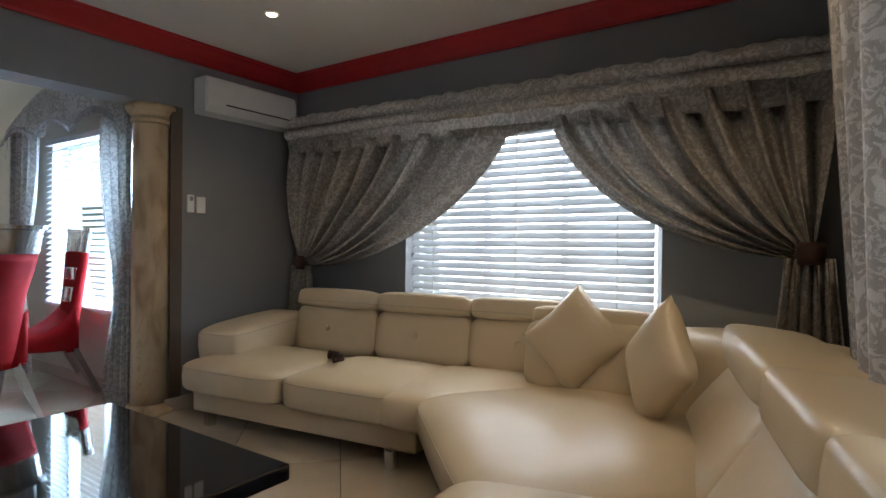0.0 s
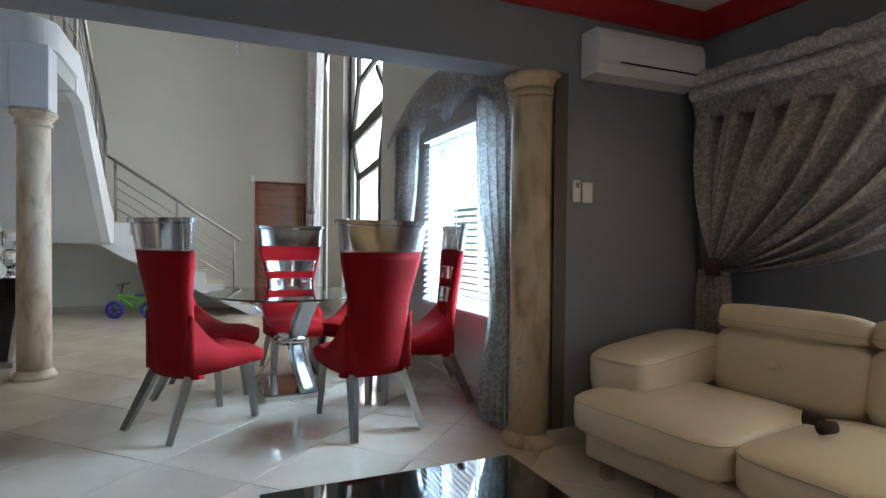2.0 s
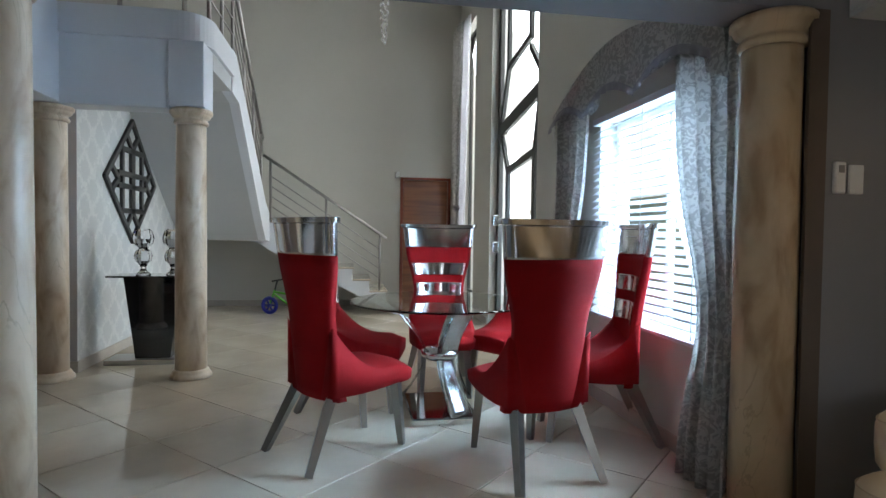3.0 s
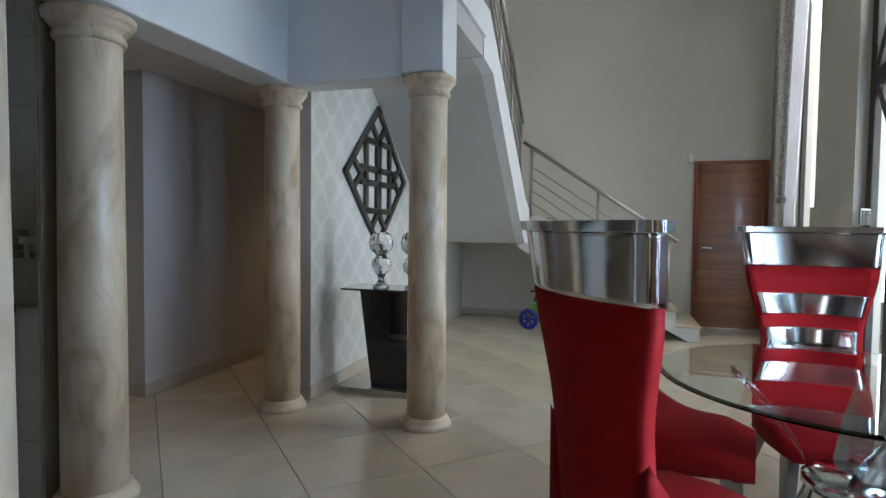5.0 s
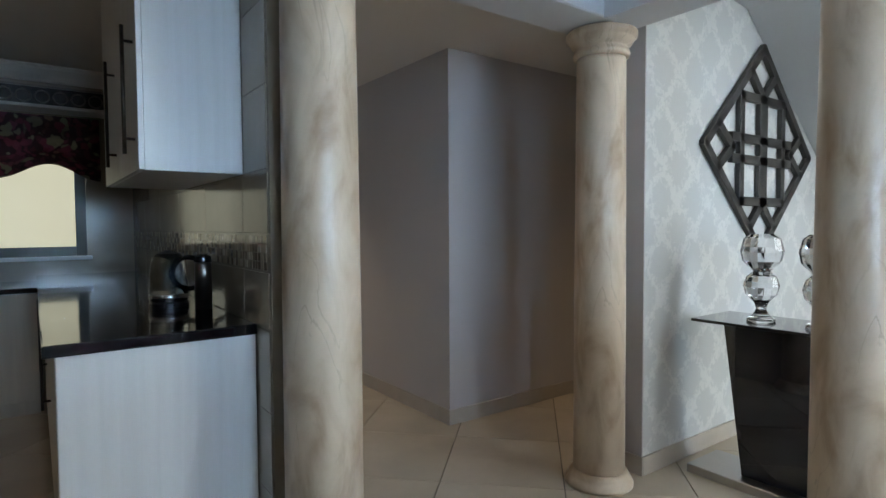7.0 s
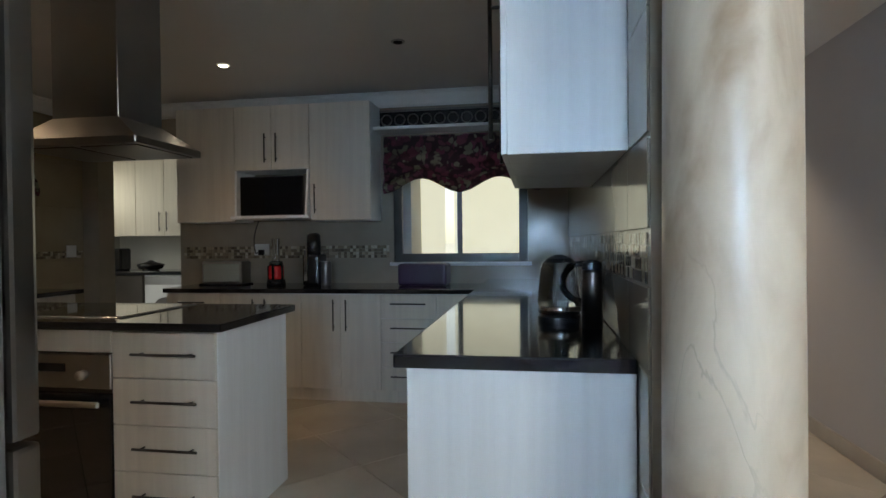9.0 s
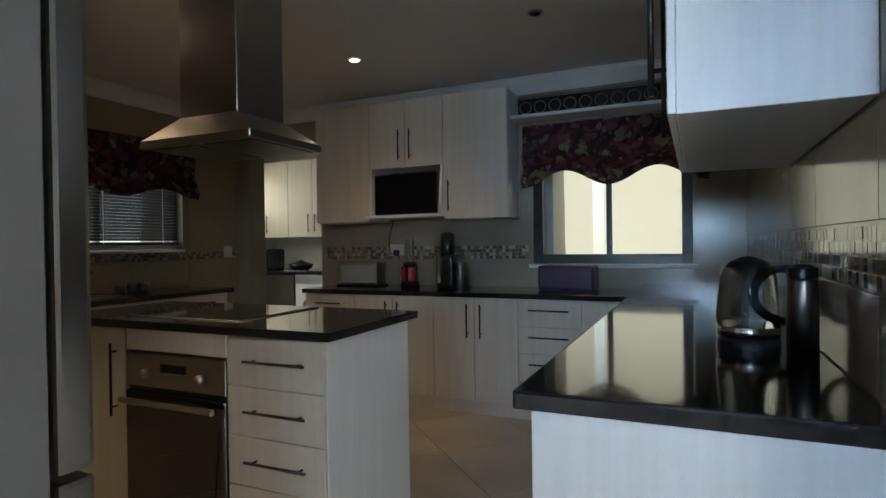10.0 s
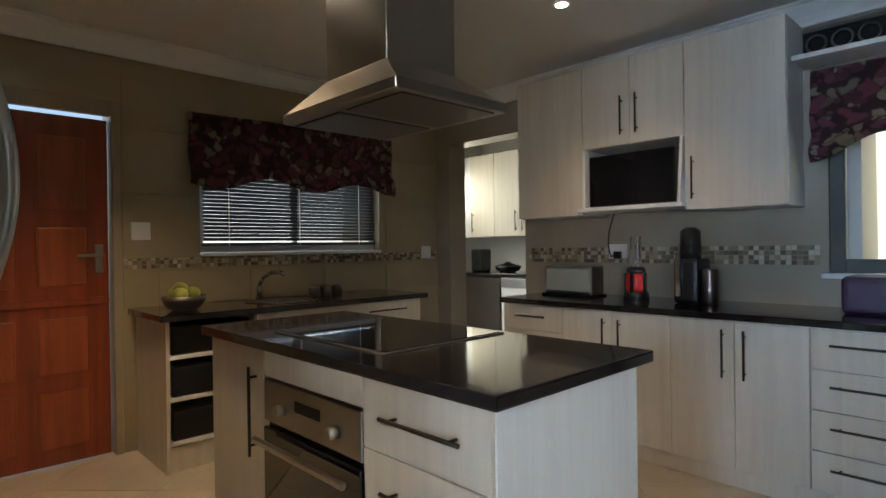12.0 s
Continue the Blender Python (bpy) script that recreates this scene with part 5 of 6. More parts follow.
# west run
wt2 = thing("worktop", "black polished granite worktop beside the tiled wall", "worktop")
part("slab", box(-4.565, -3.90, -5.448, -2.25, 0.868, 0.908, 0.006, seg=2), M_GRANITE, wt2)
for y1, y0 in ((-2.29, -3.1), (-3.1, -3.9), (-3.9, -4.8)):
    cu = thing("base_cabinet", "pale wood kitchen base cabinet with a plain end panel", "cabinet", group="base cabinets")
    part("body", box(-4.56, -3.95, y0, y1, 0.10, 0.867), M_CAB_END, cu)
    part("plinth", box(-4.5, -4.0, y0, y1, 0.0, 0.10), M_CAB, cu)
    a_ = front_x(cu, "door", y0, y1, 0.10, 0.865, -3.95, 1)
    bar_handle(a_, (-3.932, y0 + 0.06, 0.8), (-3.932, y0 + 0.06, 0.5), (0.03, 0, 0))
part("end_panel", box(-4.565, -3.935, -2.29, -2.272, 0.0, 0.867, 0.002), M_CAB_END, bpy.data.objects["base_cabinet.006"] if "base_cabinet.006" in bpy.data.objects else None)

# sink run
wt3 = thing("worktop", "black polished granite worktop with the sink", "worktop")
part("slab", box(-0.66, -0.044, -4.76, -2.86, ZS - 0.035, ZS, 0.005, seg=2), M_GRANITE, wt3)
rackc = thing("basket_cabinet", "open pale wood cabinet with three black baskets", "cabinet")
part("side", box(-0.60, -0.06, -2.92, -2.90, 0.0, ZS - 0.036), M_CAB, rackc)
part("side", box(-0.60, -0.06, -3.42, -3.40, 0.0, ZS - 0.036), M_CAB, rackc)
part("back", box(-0.08, -0.06, -3.40, -2.92, 0.0, ZS - 0.036), M_PLASTIC_B, rackc)
part("plinth", box(-0.58, -0.56, -3.40, -2.92, 0.0, 0.14), M_CAB, rackc)
for z in (0.15, 0.39, 0.62):
    part("shelf", box(-0.60, -0.08, -3.40, -2.92, z, z + 0.015), M_CAB_END, rackc)
    bk = part("basket", box(-0.585, -0.10, -3.385, -2.935, z + 0.018, z + 0.19, 0.01), M_PLASTIC_B, rackc)
    part("basket_rim", box(-0.597, -0.586, -3.388, -2.932, z + 0.012, z + 0.022), M_PLASTIC_W, bk)
for y1, y0, k in ((-3.42, -4.06, 0), (-4.06, -4.72, 1)):
    cu = thing("base_cabinet", "pale wood sink cabinet with a drawer", "cabinet", group="base cabinets")
    part("body", box(-0.60, -0.06, y0, y1, 0.10, ZS - 0.036), M_CAB_END, cu)
    part("plinth", box(-0.54, -0.1, y0, y1, 0.0, 0.10), M_CAB, cu)
    if k:
        a_ = front_x(cu, "drawer", y0, y1, ZS - 0.2, ZS - 0.04, -0.60, -1)
        bar_handle(a_, (-0.618, y0 + 0.16, ZS - 0.1), (-0.618, y1 - 0.16, ZS - 0.1), (-0.03, 0, 0))
        front_x(cu, "door", y0, y1, 0.1, ZS - 0.2, -0.60, -1)
    else:
        a_ = front_x(cu, "door", y0, y1, 0.1, ZS - 0.04, -0.60, -1)
        bar_handle(a_, (-0.618, y0 + 0.06, ZS - 0.08), (-0.618, y0 + 0.06, ZS - 0.3), (-0.03, 0, 0))
snk = thing("sink", "round inset steel sink in the granite", "sink", pose(-0.32, -3.74, ZS))
part("rim", lathe([(0.245, 0.0), (0.245, 0.006), (0.205, 0.008), (0.20, 0.001)], 40), M_CHROME, snk, smooth=True)
part("bowl", lathe([(0.20, 0.0015), (0.19, 0.002), (0.05, 0.0022)], 40), M_STEEL_DARK, snk, smooth=True)
tap = thing("tap", "curved chrome sink mixer tap", "tap", pose(-0.14, -3.66, ZS))
part("body", tube((0, 0, 0), (0, 0, 0.10), 0.022, 0.018, 16), M_CHROME, tap, smooth=True)
bm = bmesh.new()
pts = [(-0.0, 0, 0.10), (-0.03, -0.01, 0.15), (-0.09, -0.04, 0.185), (-0.15, -0.08, 0.19), (-0.17, -0.10, 0.17)]
for a, b in zip(pts, pts[1:]):
    add_tube(bm, a, b, 0.013, n=10)
part("spout", bm, M_CHROME, tap, smooth=True)
bowl = thing("fruit_bowl", "steel bowl heaped with green fruit on the worktop", "bowl", pose(-0.42, -3.06, ZS))
part("bowl", lathe([(0.06, 0.0), (0.09, 0.02), (0.115, 0.055), (0.122, 0.085), (0.116, 0.083), (0.085, 0.026), (0.045, 0.01)], 32), M_STEEL, bowl, smooth=True)
for x, y, z in ((0.045, 0.03, 0.085), (-0.045, 0.035, 0.085), (0.0, -0.05, 0.085), (0.0, 0.02, 0.115)):
    f_ = thing("fruit", "round green fruit in the steel bowl", "fruit", pose(-0.42 + x, -3.06 + y, ZS + z - 0.03), group="fruit")
    part("skin", cushion(0.085, 0.085, 0.08, 0.0, n=10, e=1.0), M_FRUIT, f_, smooth=True)
for i in range(3):
    c_ = thing("cup", "small steel lidded cup beside the sink", "cup", pose(-0.2, -4.05 - 0.1 * i, ZS), group="cups by the sink")
    part("body", lathe([(0.036, 0), (0.04, 0.03), (0.042, 0.06)], 20), M_STEEL_DARK, c_, smooth=True)
    part("lid", lathe([(0.044, 0.06), (0.044, 0.068), (0.02, 0.075)], 20), M_STEEL, c_, smooth=True)
sc = thing("roman_blind", "dark floral shaped roman blind over the sink window", "roman blind")


def sink_blind(u, v):
    low = 1.655 - 0.04 * math.cos(2 * math.pi * (u - 0.1) / 0.45)
    return (-0.10 - 0.03 * math.sin(v * 9) * v - 0.02 * v - 0.012 * math.sin(u * 14) * v, -3.21 - 1.66 * u, 2.11 + 0.03 * u + (low - 2.11) * v)


part("cloth", sheet(sink_blind, 60, 14, 0.03), M_FLORAL, sc, smooth=True)
for (y, z) in ((-2.94, 1.34), (-5.3, 1.17)):
    s_ = thing("light_switch", "white plastic wall switch on the kitchen tiles", "switch", group="kitchen switches")
    part("plate", box(-0.052, -0.042, y - 0.055, y + 0.055, z - 0.055, z + 0.055, 0.003), M_PLASTIC_W, s_)

# upper cupboards on the south wall
YU = -5.13
for x1, x0, z0, z1, doors in ((-1.25, -1.79, 1.41, 2.38, 1), (-1.79, -2.46, 1.84, 2.38, 2), (-2.46, -2.98, 1.41, 2.38, 1)):
    uc = thing("wall_cabinet", "pale wood wall cupboard under the cornice", "cabinet", group="wall cupboards")
    part("body", box(x0, x1, -5.445, YU - 0.018, z0, z1), M_CAB_END, uc)
    y = YU - 0.018
    if doors == 2:
        m_ = (x0 + x1) / 2
        for p, q, s_ in ((x0, m_, -1), (m_, x1, 1)):
            a_ = front_y(uc, "door", p, q, z0, z1, y, 1)
            bar_handle(a_, (m_ + s_ * 0.05, y + 0.018, z0 + 0.06), (m_ + s_ * 0.05, y + 0.018, z0 + 0.30), (0, 0.03, 0))
    else:
        a_ = front_y(uc, "door", x0, x1, z0, z1, y, 1)
        if x0 < -2.5:
            bar_handle(a_, (x1 - 0.05, y + 0.018, z0 + 0.06), (x1 - 0.05, y + 0.018, z0 + 0.30), (0, 0.03, 0))
nic = thing("microwave_shelf", "pale wood open niche holding the microwave", "shelf")
part("shelf", box(-2.47, -1.78, -5.445, YU + 0.06, 1.43, 1.455, 0.003), M_CAB_END, nic)
part("cheek", prism([(-5.445, 1.455), (YU + 0.06, 1.455), (YU + 0.01, 1.838), (-5.445, 1.838)], -2.458, -2.44, "x"), M_CAB_END, nic)
part("cheek", prism([(-5.445, 1.455), (YU + 0.01, 1.455), (YU, 1.838), (-5.445, 1.838)], -1.81, -1.792, "x"), M_CAB_END, nic)
mw = thing("microwave", "dark microwave oven with a black glass door", "microwave")
part("case", box(-2.41, -1.83, -5.43, YU - 0.02, 1.456, 1.79, 0.006), M_STEEL_DARK, mw)
part("door", box(-2.40, -1.84, YU - 0.02, YU + 0.004, 1.462, 1.785, 0.004), M_BLACK_GLOSS, mw)
# upper cupboards on the west wall
for y1, y0 in ((-2.39, -2.95), (-2.95, -3.5)):
    uc = thing("wall_cabinet", "white wood wall cupboard with a plain end panel", "cabinet", group="wall cupboards")
    part("body", box(-4.565, -4.22, y0, y1, 1.48, 2.42, 0.002), M_CAB_END, uc)
    a_ = front_x(uc, "door", y0, y1, 1.48, 2.42, -4.22, 1, M_CAB_END)
    bar_handle(a_, (-4.202, y1 - 0.07, 1.54), (-4.202, y1 - 0.07, 2.0), (0.035, 0, 0), 0.007)

# blind, shelf and scroll box over the window
rb = thing("roman_blind", "dark floral shaped roman blind over the kitchen window", "roman blind")


def win_blind(u, v):
    low = 1.70 - 0.06 * math.cos(u * 4 * math.pi)
    return (-4.34 + 1.32 * u, -5.41 + 0.035 * math.sin(v * 16) * v + 0.03 * v, 2.13 + (low - 2.13) * v)


part("cloth", sheet(win_blind, 60, 18, 0.03), M_FLORAL, rb, smooth=True)
ps = thing("window_shelf", "pale wood shelf box with a dark scroll grille above the window", "shelf")
part("board", box(-4.40, -2.985, -5.445, -5.20, 2.15, 2.175, 0.003), M_CAB_END, ps)
part("grille", box(-4.40, -2.99, -5.44, -5.40, 2.19, 2.34), M_PLASTIC_B, ps)
for i in range(12):
    part("scroll", torus(-4.32 + i * 0.115, 2.265, 0.045, 0.006, -5.39, 20, 6), M_STEEL_DARK, ps, smooth=True)
part("rail", box(-4.40, -2.99, -5.40, -5.385, 2.335, 2.35), M_STEEL_DARK, ps)
tagged(part("sill_kitchen", box(-4.27, -3.06, -5.45, -5.41, 1.02, 1.05, 0.004), M_FRAME_W), kind="structure")

# worktop appliances
pb = thing("bread_bin", "dark purple plastic bread bin on the worktop", "bread bin")
part("body", box(-3.60, -3.20, -5.38, -5.12, ZS, ZS + 0.18, 0.03, seg=3), M_PURPLE, pb)
ts = thing("toaster", "glass sided steel toaster on the worktop", "toaster")
part("body", box(-1.83, -1.45, -5.32, -5.16, ZS + 0.01, ZS + 0.205, 0.02, seg=2), M_STEEL, ts)
part("glass_side", box(-1.81, -1.47, -5.158, -5.15, ZS + 0.03, ZS + 0.185, 0.004), M_TOASTER_GLASS, ts)
part("base", box(-1.84, -1.44, -5.33, -5.14, ZS, ZS + 0.012), M_PLASTIC_B, ts)
bl = thing("blender", "black and red electric blender with a narrow clear jug", "blender", pose(-2.11, -5.22, ZS))
part("foot", lathe([(0.078, 0), (0.08, 0.012), (0.074, 0.045), (0.066, 0.05)], 24), M_PLASTIC_B, bl, smooth=True)
part("base", lathe([(0.062, 0.05), (0.066, 0.07), (0.064, 0.15), (0.055, 0.165)], 24), M_PLASTIC_R, bl, smooth=True)
for k in range(5):
    a_ = radians(20 + 72 * k)
    part("rib", box(-0.012, 0.012, -0.005, 0.006, 0.05, 0.165, 0.003, pose(0.064 * math.cos(a_), 0.064 * math.sin(a_), 0, 0, 0, math.degrees(a_) - 90)), M_PLASTIC_B, bl)
part("collar", lathe([(0.058, 0.165), (0.06, 0.175), (0.052, 0.20), (0.034, 0.205)], 24), M_PLASTIC_B, bl, smooth=True)
part("jug", lathe([(0.031, 0.205), (0.033, 0.22), (0.033, 0.39), (0.030, 0.395)], 20), M_CRYSTAL, bl, smooth=True)
cm = thing("coffee_machine", "black and steel capsule coffee machine", "coffee machine", pose(-2.46, -5.2, ZS))
part("body", box(-0.07, 0.07, -0.12, 0.08, 0, 0.26, 0.02, seg=2), M_PLASTIC_B, cm)
part("head", lathe([(0.055, 0.26), (0.06, 0.30), (0.055, 0.42), (0.03, 0.44)], 20), M_PLASTIC_B, cm, smooth=True)
part("water_tank", lathe([(0.04, 0), (0.044, 0.02), (0.044, 0.19), (0.04, 0.2)], 20, -0.115, 0.02), M_STEEL_DARK, cm, smooth=True)
part("spout_panel", box(0.02, 0.05, 0.08, 0.10, 0.04, 0.3, 0.004), M_CHROME, cm)
so = thing("wall_socket", "white double wall socket with a plugged-in black lead", "socket")
part("plate", box(-1.94, -1.80, -5.448, -5.435, 1.12, 1.22, 0.003), M_PLASTIC_W, so)
part("plug", box(-1.90, -1.85, -5.436, -5.40, 1.12, 1.17, 0.006), M_PLASTIC_B, so)
bm = bmesh.new()
pts = [(-1.86 + 0.05 * math.sin(t * 3.0), -5.41, 1.43 - 0.37 * t if t < 0.8 else 1.135 + 0.04 * (t - 0.8)) for t in [i / 10 for i in range(11)]]
for a, b in zip(pts, pts[1:]):
    add_tube(bm, a, b, 0.005, n=6)
part("lead", bm, M_RUBBER, so)
for x, y in ((-4.392, -2.976),):
    kt = thing("kettle", "steel and glass electric kettle with a black handle", "kettle", pose(x, y, 0.908))
    part("base", lathe([(0.085, 0), (0.085, 0.02), (0.078, 0.03)], 24), M_PLASTIC_B, kt)
    part("band", lathe([(0.078, 0.03), (0.084, 0.035), (0.085, 0.06), (0.082, 0.062)], 24), M_CHROME, kt, smooth=True)
    part("jug", lathe([(0.083, 0.062), (0.086, 0.08), (0.074, 0.2), (0.066, 0.23)], 24), M_SMOKE, kt, smooth=True)
    part("lid", lathe([(0.062, 0.23), (0.05, 0.245), (0.015, 0.26)], 20), M_PLASTIC_B, kt)
    part("handle", torus(-0.085, 0.15, 0.075, 0.012, 0, 20, 8), M_PLASTIC_B, kt, smooth=True)
cn = thing("canister", "tall dark steel canister with a black lid", "canister", pose(-4.50, -2.79, 0.908))
part("body", lathe([(0.036, 0), (0.036, 0.2), (0.032, 0.21)], 24), M_STEEL_DARK, cn, smooth=True)
part("lid", lathe([(0.036, 0.21), (0.036, 0.235), (0.016, 0.245)], 24), M_PLASTIC_B, cn)

# fridge
fr = thing("fridge", "tall brushed steel fridge freezer with curved bar handles", "fridge")
part("body", box(-3.14, -2.565, -1.78, -1.14, 0.02, 1.95, 0.006), M_FRIDGE_SIDE, fr)
d1 = part("door", box(-3.145, -2.56, -1.862, -1.788, 0.78, 1.95, 0.012, seg=2), M_STEEL, fr)
d2 = part("drawer", box(-3.145, -2.56, -1.862, -1.788, 0.06, 0.765, 0.012, seg=2), M_STEEL, fr)


def curved_handle(parent, place, side):
    """A smooth bowed pipe; place(t) gives its centre line, side the axis square to the bow."""
    pts = [Vector(place(i / 40)) for i in range(41)]
    bm = bmesh.new()
    rings = []
    for i, p in enumerate(pts):
        d = (pts[min(i + 1, 40)] - pts[max(i - 1, 0)]).normalized()
        e1, e2 = Vector(side), d.cross(Vector(side))
        rings.append([bm.verts.new(p + e1 * 0.013 * math.cos(k * math.pi / 6) + e2 * 0.013 * math.sin(k * math.pi / 6)) for k in range(12)])
    for p, q in zip(rings, rings[1:]):
        for k in range(12):
            bm.faces.new((p[k], p[(k + 1) % 12], q[(k + 1) % 12], q[k]))
    bm.faces.new(rings[0][::-1])
    bm.faces.new(rings[-1])
    part("handle", bm, M_STEEL, parent, "bowed steel handle", smooth=True)


curved_handle(d1, lambda t: (-2.69, -1.858 - 0.155 * math.sin(math.pi * t), 0.92 + 0.84 * t), (1, 0, 0))
curved_handle(d2, lambda t: (-3.05 + 0.40 * t, -1.858 - 0.07 * math.sin(math.pi * t), 0.69), (0, 0, 1))

downlight(-2.12, -4.42, 2.5, power=8, group="kitchen downlights", tint=(1, 0.72, 0.44))
downlight(-3.45, -4.2, 2.5, lit=False, group="kitchen downlights")
downlight(-1.45, -2.55, 2.5, power=36, group="kitchen downlights", tint=(1, 0.72, 0.44))
downlight(-5.2, -2.5, 2.38, power=6, group="passage downlights", tint=(1, 0.8, 0.58))
downlight(-8.4, -2.45, 2.38, power=26, group="passage downlights", tint=(1, 0.72, 0.44))
# Unseen lamp behind the kitchen column, added to brighten the passage wall.
downlight(-5.35, -5.2, 2.38, power=42, group="passage downlights", tint=(1, 0.82, 0.62))

# scullery seen through the opening
su = thing("wall_cabinet", "pale wood scullery wall cupboards with bar handles", "cabinet", group="scullery cupboards")
part("body", box(-1.9, 1.18, -7.44, -7.02, 1.33, 2.33, 0.002), M_CAB_END, su)
for i in range(7):
    a_ = front_y(su, "door", -1.73 + 0.39 * i, -1.34 + 0.39 * i, 1.33, 2.33, -7.02, 1)
    xh = -1.73 + 0.39 * i + (0.34 if i % 2 == 0 else 0.05)
    bar_handle(a_, (xh, -7.002, 1.39), (xh, -7.002, 1.63), (0, 0.03, 0))
sw3 = thing("worktop", "black granite scullery worktop", "worktop")
part("slab", box(-1.9, 1.19, -7.44, -6.84, 0.86, 0.90, 0.004), M_GRANITE, sw3)
wm = thing("washing_machine", "white front loading washing machine under the scullery worktop", "washing machine")
part("body", box(-0.20, 0.40, -7.4, -6.86, 0.01, 0.855, 0.01), M_PLASTIC_W, wm)
part("door", tube((0.10, -6.86, 0.42), (0.10, -6.83, 0.42), 0.17, n=28), M_STEEL_DARK, wm)
part("panel", box(-0.19, 0.39, -6.862, -6.855, 0.74, 0.84), M_STEEL, wm)
dw_ = thing("dishwasher", "dark grey dishwasher under the scullery worktop", "dishwasher")
part("body", box(0.42, 1.02, -7.4, -6.86, 0.01, 0.855, 0.008), M_STEEL_DARK, dw_)
pan = thing("frying_pan", "black lidded frying pan on the scullery worktop", "pan", pose(0.47, -7.08, 0.90))
part("pan", lathe([(0.13, 0.02), (0.16, 0.07), (0.155, 0.08), (0.05, 0.11), (0.02, 0.13)], 28), M_PLASTIC_B, pan, smooth=True)
part("leg", lathe([(0.1, 0), (0.1, 0.02), (0.13, 0.021)], 20), M_PLASTIC_B, pan)
kf = thing("coffee_maker", "black filter coffee maker on the scullery worktop", "coffee maker", pose(0.92, -7.1, 0.90))
part("body", box(-0.09, 0.09, -0.1, 0.1, 0, 0.28, 0.02), M_PLASTIC_B, kf)
# Added fill lamp at the blank east wall; the scullery has no window.
window_light("scullery_window_light", (1.18, -6.5, 1.7), (-1, -6.6, 1.4), 1.0, 0.8, 6.5, (1, 0.99, 0.80))

# ---- wall mosaic bands and floor tiles ----
random.seed(4)


def mosaic(name, axis, at, step, a0, a1, z0, rows, s=0.026):
    """Small glass chips in a band; joined, since they are too small to pick apart."""
    vs, fs = [], []
    rnd = random.Random(7)
    for i in range(int((a1 - a0) / s)):
        for j in range(rows):
            p, q, r, t = a0 + i * s + 0.001, a0 + (i + 1) * s - 0.002, z0 + j * s + 0.001, z0 + (j + 1) * s - 0.002
            o = at + step * (0.003 + 0.002 * rnd.random())
            k = len(vs)
            for d in (at, o):
                vs += [(p, d, r), (q, d, r), (q, d, t), (p, d, t)] if axis == "x" else [(d, p, r), (d, q, r), (d, q, t), (d, p, t)]
            fs += [(k + 4, k + 5, k + 6, k + 7), (k, k + 1, k + 5, k + 4), (k + 1, k + 2, k + 6, k + 5), (k + 2, k + 3, k + 7, k + 6), (k + 3, k, k + 4, k + 7)]
    me = bpy.data.meshes.new(name)
    me.from_pydata(vs, [], fs)
    me.materials.append(M_MOSAIC)
    tagged(new(name, me), kind="stuff")


mosaic("mosaic_band_sink", "y", -0.04, -1, -5.44, -2.84, 1.107, 3)
mosaic("mosaic_band_window", "x", -5.45, 1, -3.05, -1.08, 1.09, 4, 0.0275)
mosaic("mosaic_band_west", "y", -4.57, 1, -5.4, -2.11, 1.115, 4, 0.032)

# large wall tiles
wt_e = bpy.data.objects["wall_kitchen_east"]
wt_w = bpy.data.objects["wall_kitchen_west"]


def wall_tiles(parent, material, x, step, y0, y1, z0, z1, w=0.6, h=0.4):
    y = y0
    base = {}
    while y < y1 - 0.02:
        e = min(y + w, y1)
        z = z0
        while z < z1 - 0.02:
            t = min(z + h, z1)
            key = (round(e - y, 3), round(t - z, 3))
            if key not in base:
                base[key] = part("tile", box(min(0, step * 0.006), max(0, step * 0.006), 0.001, e - y - 0.002, 0.001, t - z - 0.002, 0.0015), material, parent)
                ob = base[key]
            else:
                ob = new("tile", base[key].data)
                ob.parent = parent
            ob.location = (x, y, z)
            z = t
        y = e


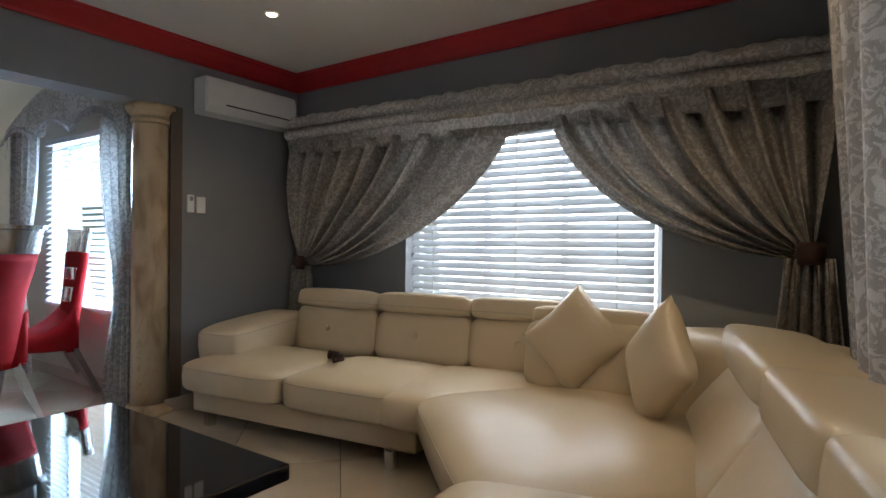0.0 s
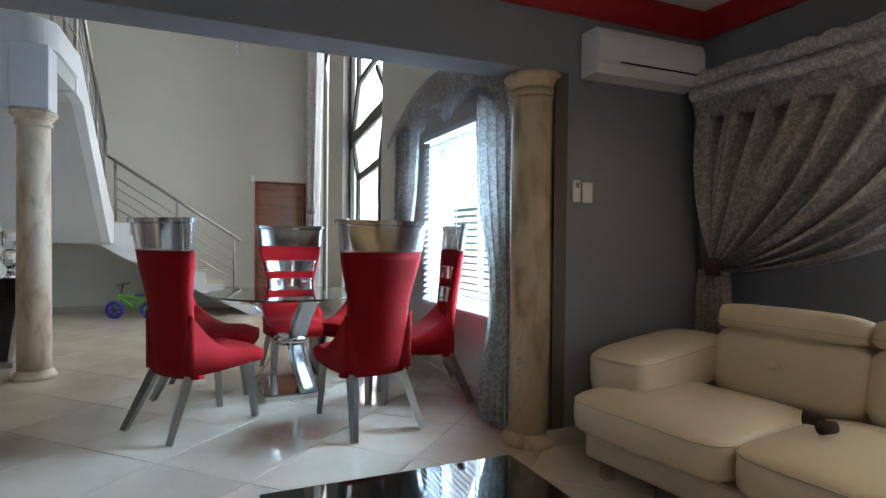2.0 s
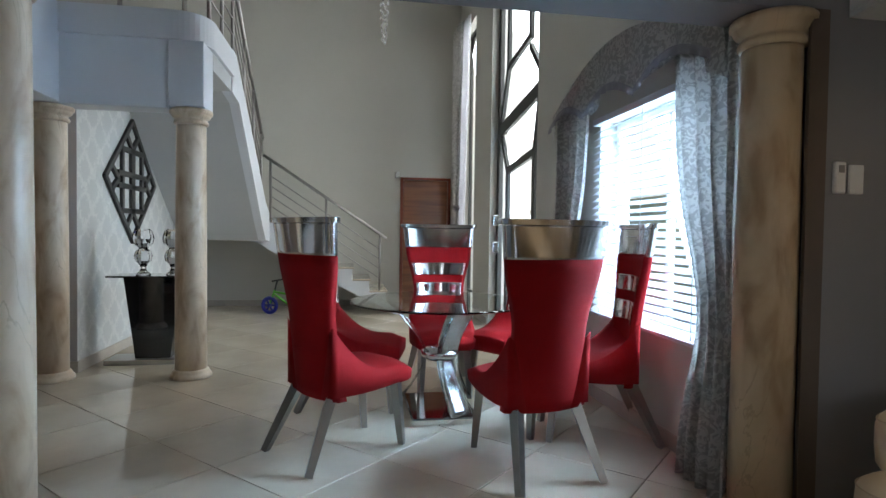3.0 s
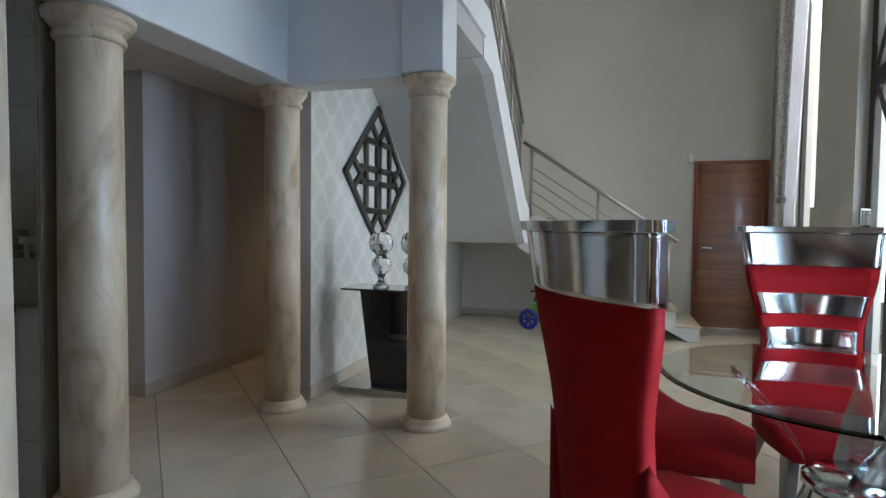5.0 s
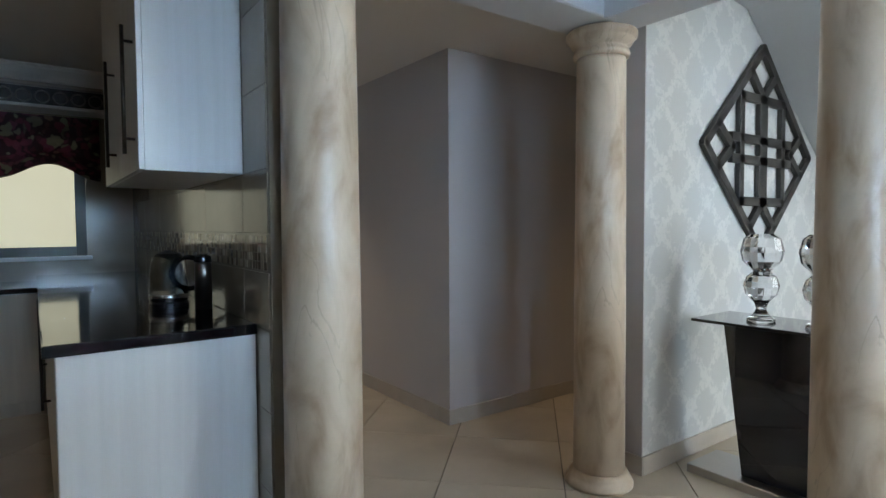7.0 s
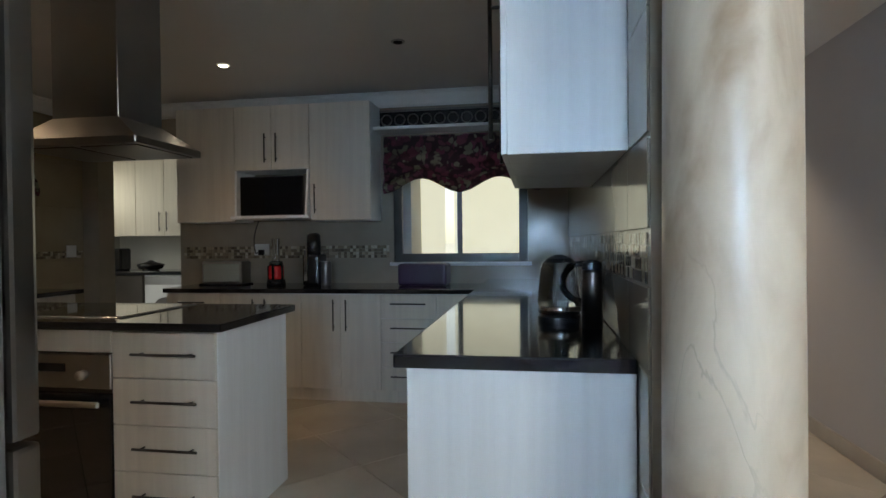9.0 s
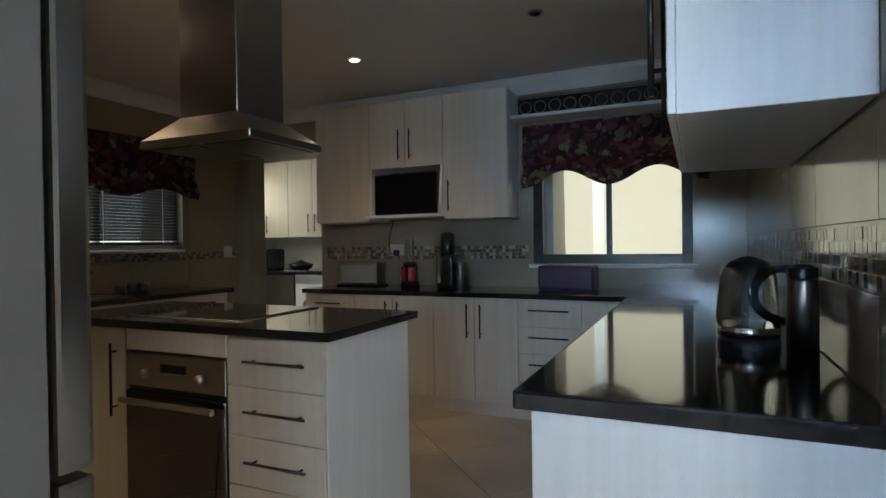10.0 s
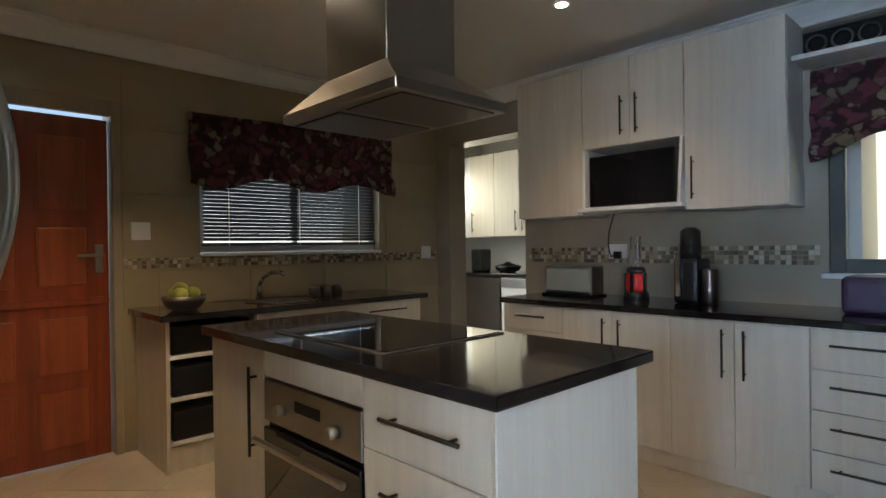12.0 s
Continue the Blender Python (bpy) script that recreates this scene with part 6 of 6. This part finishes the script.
wall_tiles(wt_e, M_WALLTILE, -0.04, -1, -5.44, -4.79, 1.17, 2.38)
wall_tiles(wt_e, M_WALLTILE, -0.04, -1, -3.29, -2.84, 1.17, 2.38)
wall_tiles(wt_e, M_WALLTILE, -0.04, -1, -5.44, -2.84, 0.87, 1.09, 0.6, 0.3)
wall_tiles(wt_w, M_GREYTILE, -4.57, 1, -5.40, -2.11, 0.91, 1.11, 0.6, 0.3)
wall_tiles(wt_w, M_GREYTILE, -4.57, 1, -5.40, -2.11, 1.25, 1.47, 0.6, 0.3)
wall_tiles(wt_w, M_GREYTILE, -4.57, 1, -2.38, -2.11, 1.48, 2.38, 0.6, 0.3)
wall_tiles(wt_w, M_GREYTILE, -4.57, 1, -2.24, -2.11, 0.0, 0.9, 0.6, 0.3)

# floor tiles, laid on the diagonal
S = 0.61
C45 = math.sqrt(0.5)
floor = thing("floor", "glossy cream porcelain tiles laid diagonally", "floor", kind="structure")
tile_bm = box(-S / 2 + 0.0025, S / 2 - 0.0025, -S / 2 + 0.0025, S / 2 - 0.0025, -0.011, 0.0, 0.0015)
first_tile = part("tile", tile_bm, M_TILE, floor)
first_tile.matrix_local = pose(-4.9, -0.4, -5)
places = []
OA, OB = 2.82, -4.95
for i in range(-30, 30):
    for j in range(-30, 30):
        a, b = OA + (i + 0.5) * S, OB + (j + 0.5) * S
        x, y = (b - a) * C45, (a + b) * C45
        if -10.9 < x < 1.3 and -7.5 < y < 3.6 and not (x > -3.4 and y > -1.0 and x > 1.1) and not (x < -3.45 and y > 2.45):
            places.append((math.hypot(x + 4.2, (y + 0.8) * 1.0), x, y))
places.sort()
for k, (d, x, y) in enumerate(places[:300]):
    ob = first_tile if k == 0 else new("tile", first_tile.data)
    ob.parent = floor
    ob.matrix_local = pose(x, y, random.uniform(-0.0004, 0.0004), 0, 0, 45)
vs, fs = [], []
h = S / 2 - 0.0025
for d, x, y in places[300:]:
    k = len(vs)
    for z in (-0.011, 0.0):
        for sx, sy in ((-h, -h), (h, -h), (h, h), (-h, h)):
            vs.append((x + (sx - sy) * C45, y + (sx + sy) * C45, z))
    fs += [(k + 4, k + 5, k + 6, k + 7), (k, k + 1, k + 5, k + 4), (k + 1, k + 2, k + 6, k + 5), (k + 2, k + 3, k + 7, k + 6), (k + 3, k, k + 4, k + 7)]
me = bpy.data.meshes.new("far_tiles")
me.from_pydata(vs, [], fs)
me.materials.append(M_TILE)
far = new("far_tiles", me)
far.parent = floor
tagged(far, kind="stuff")
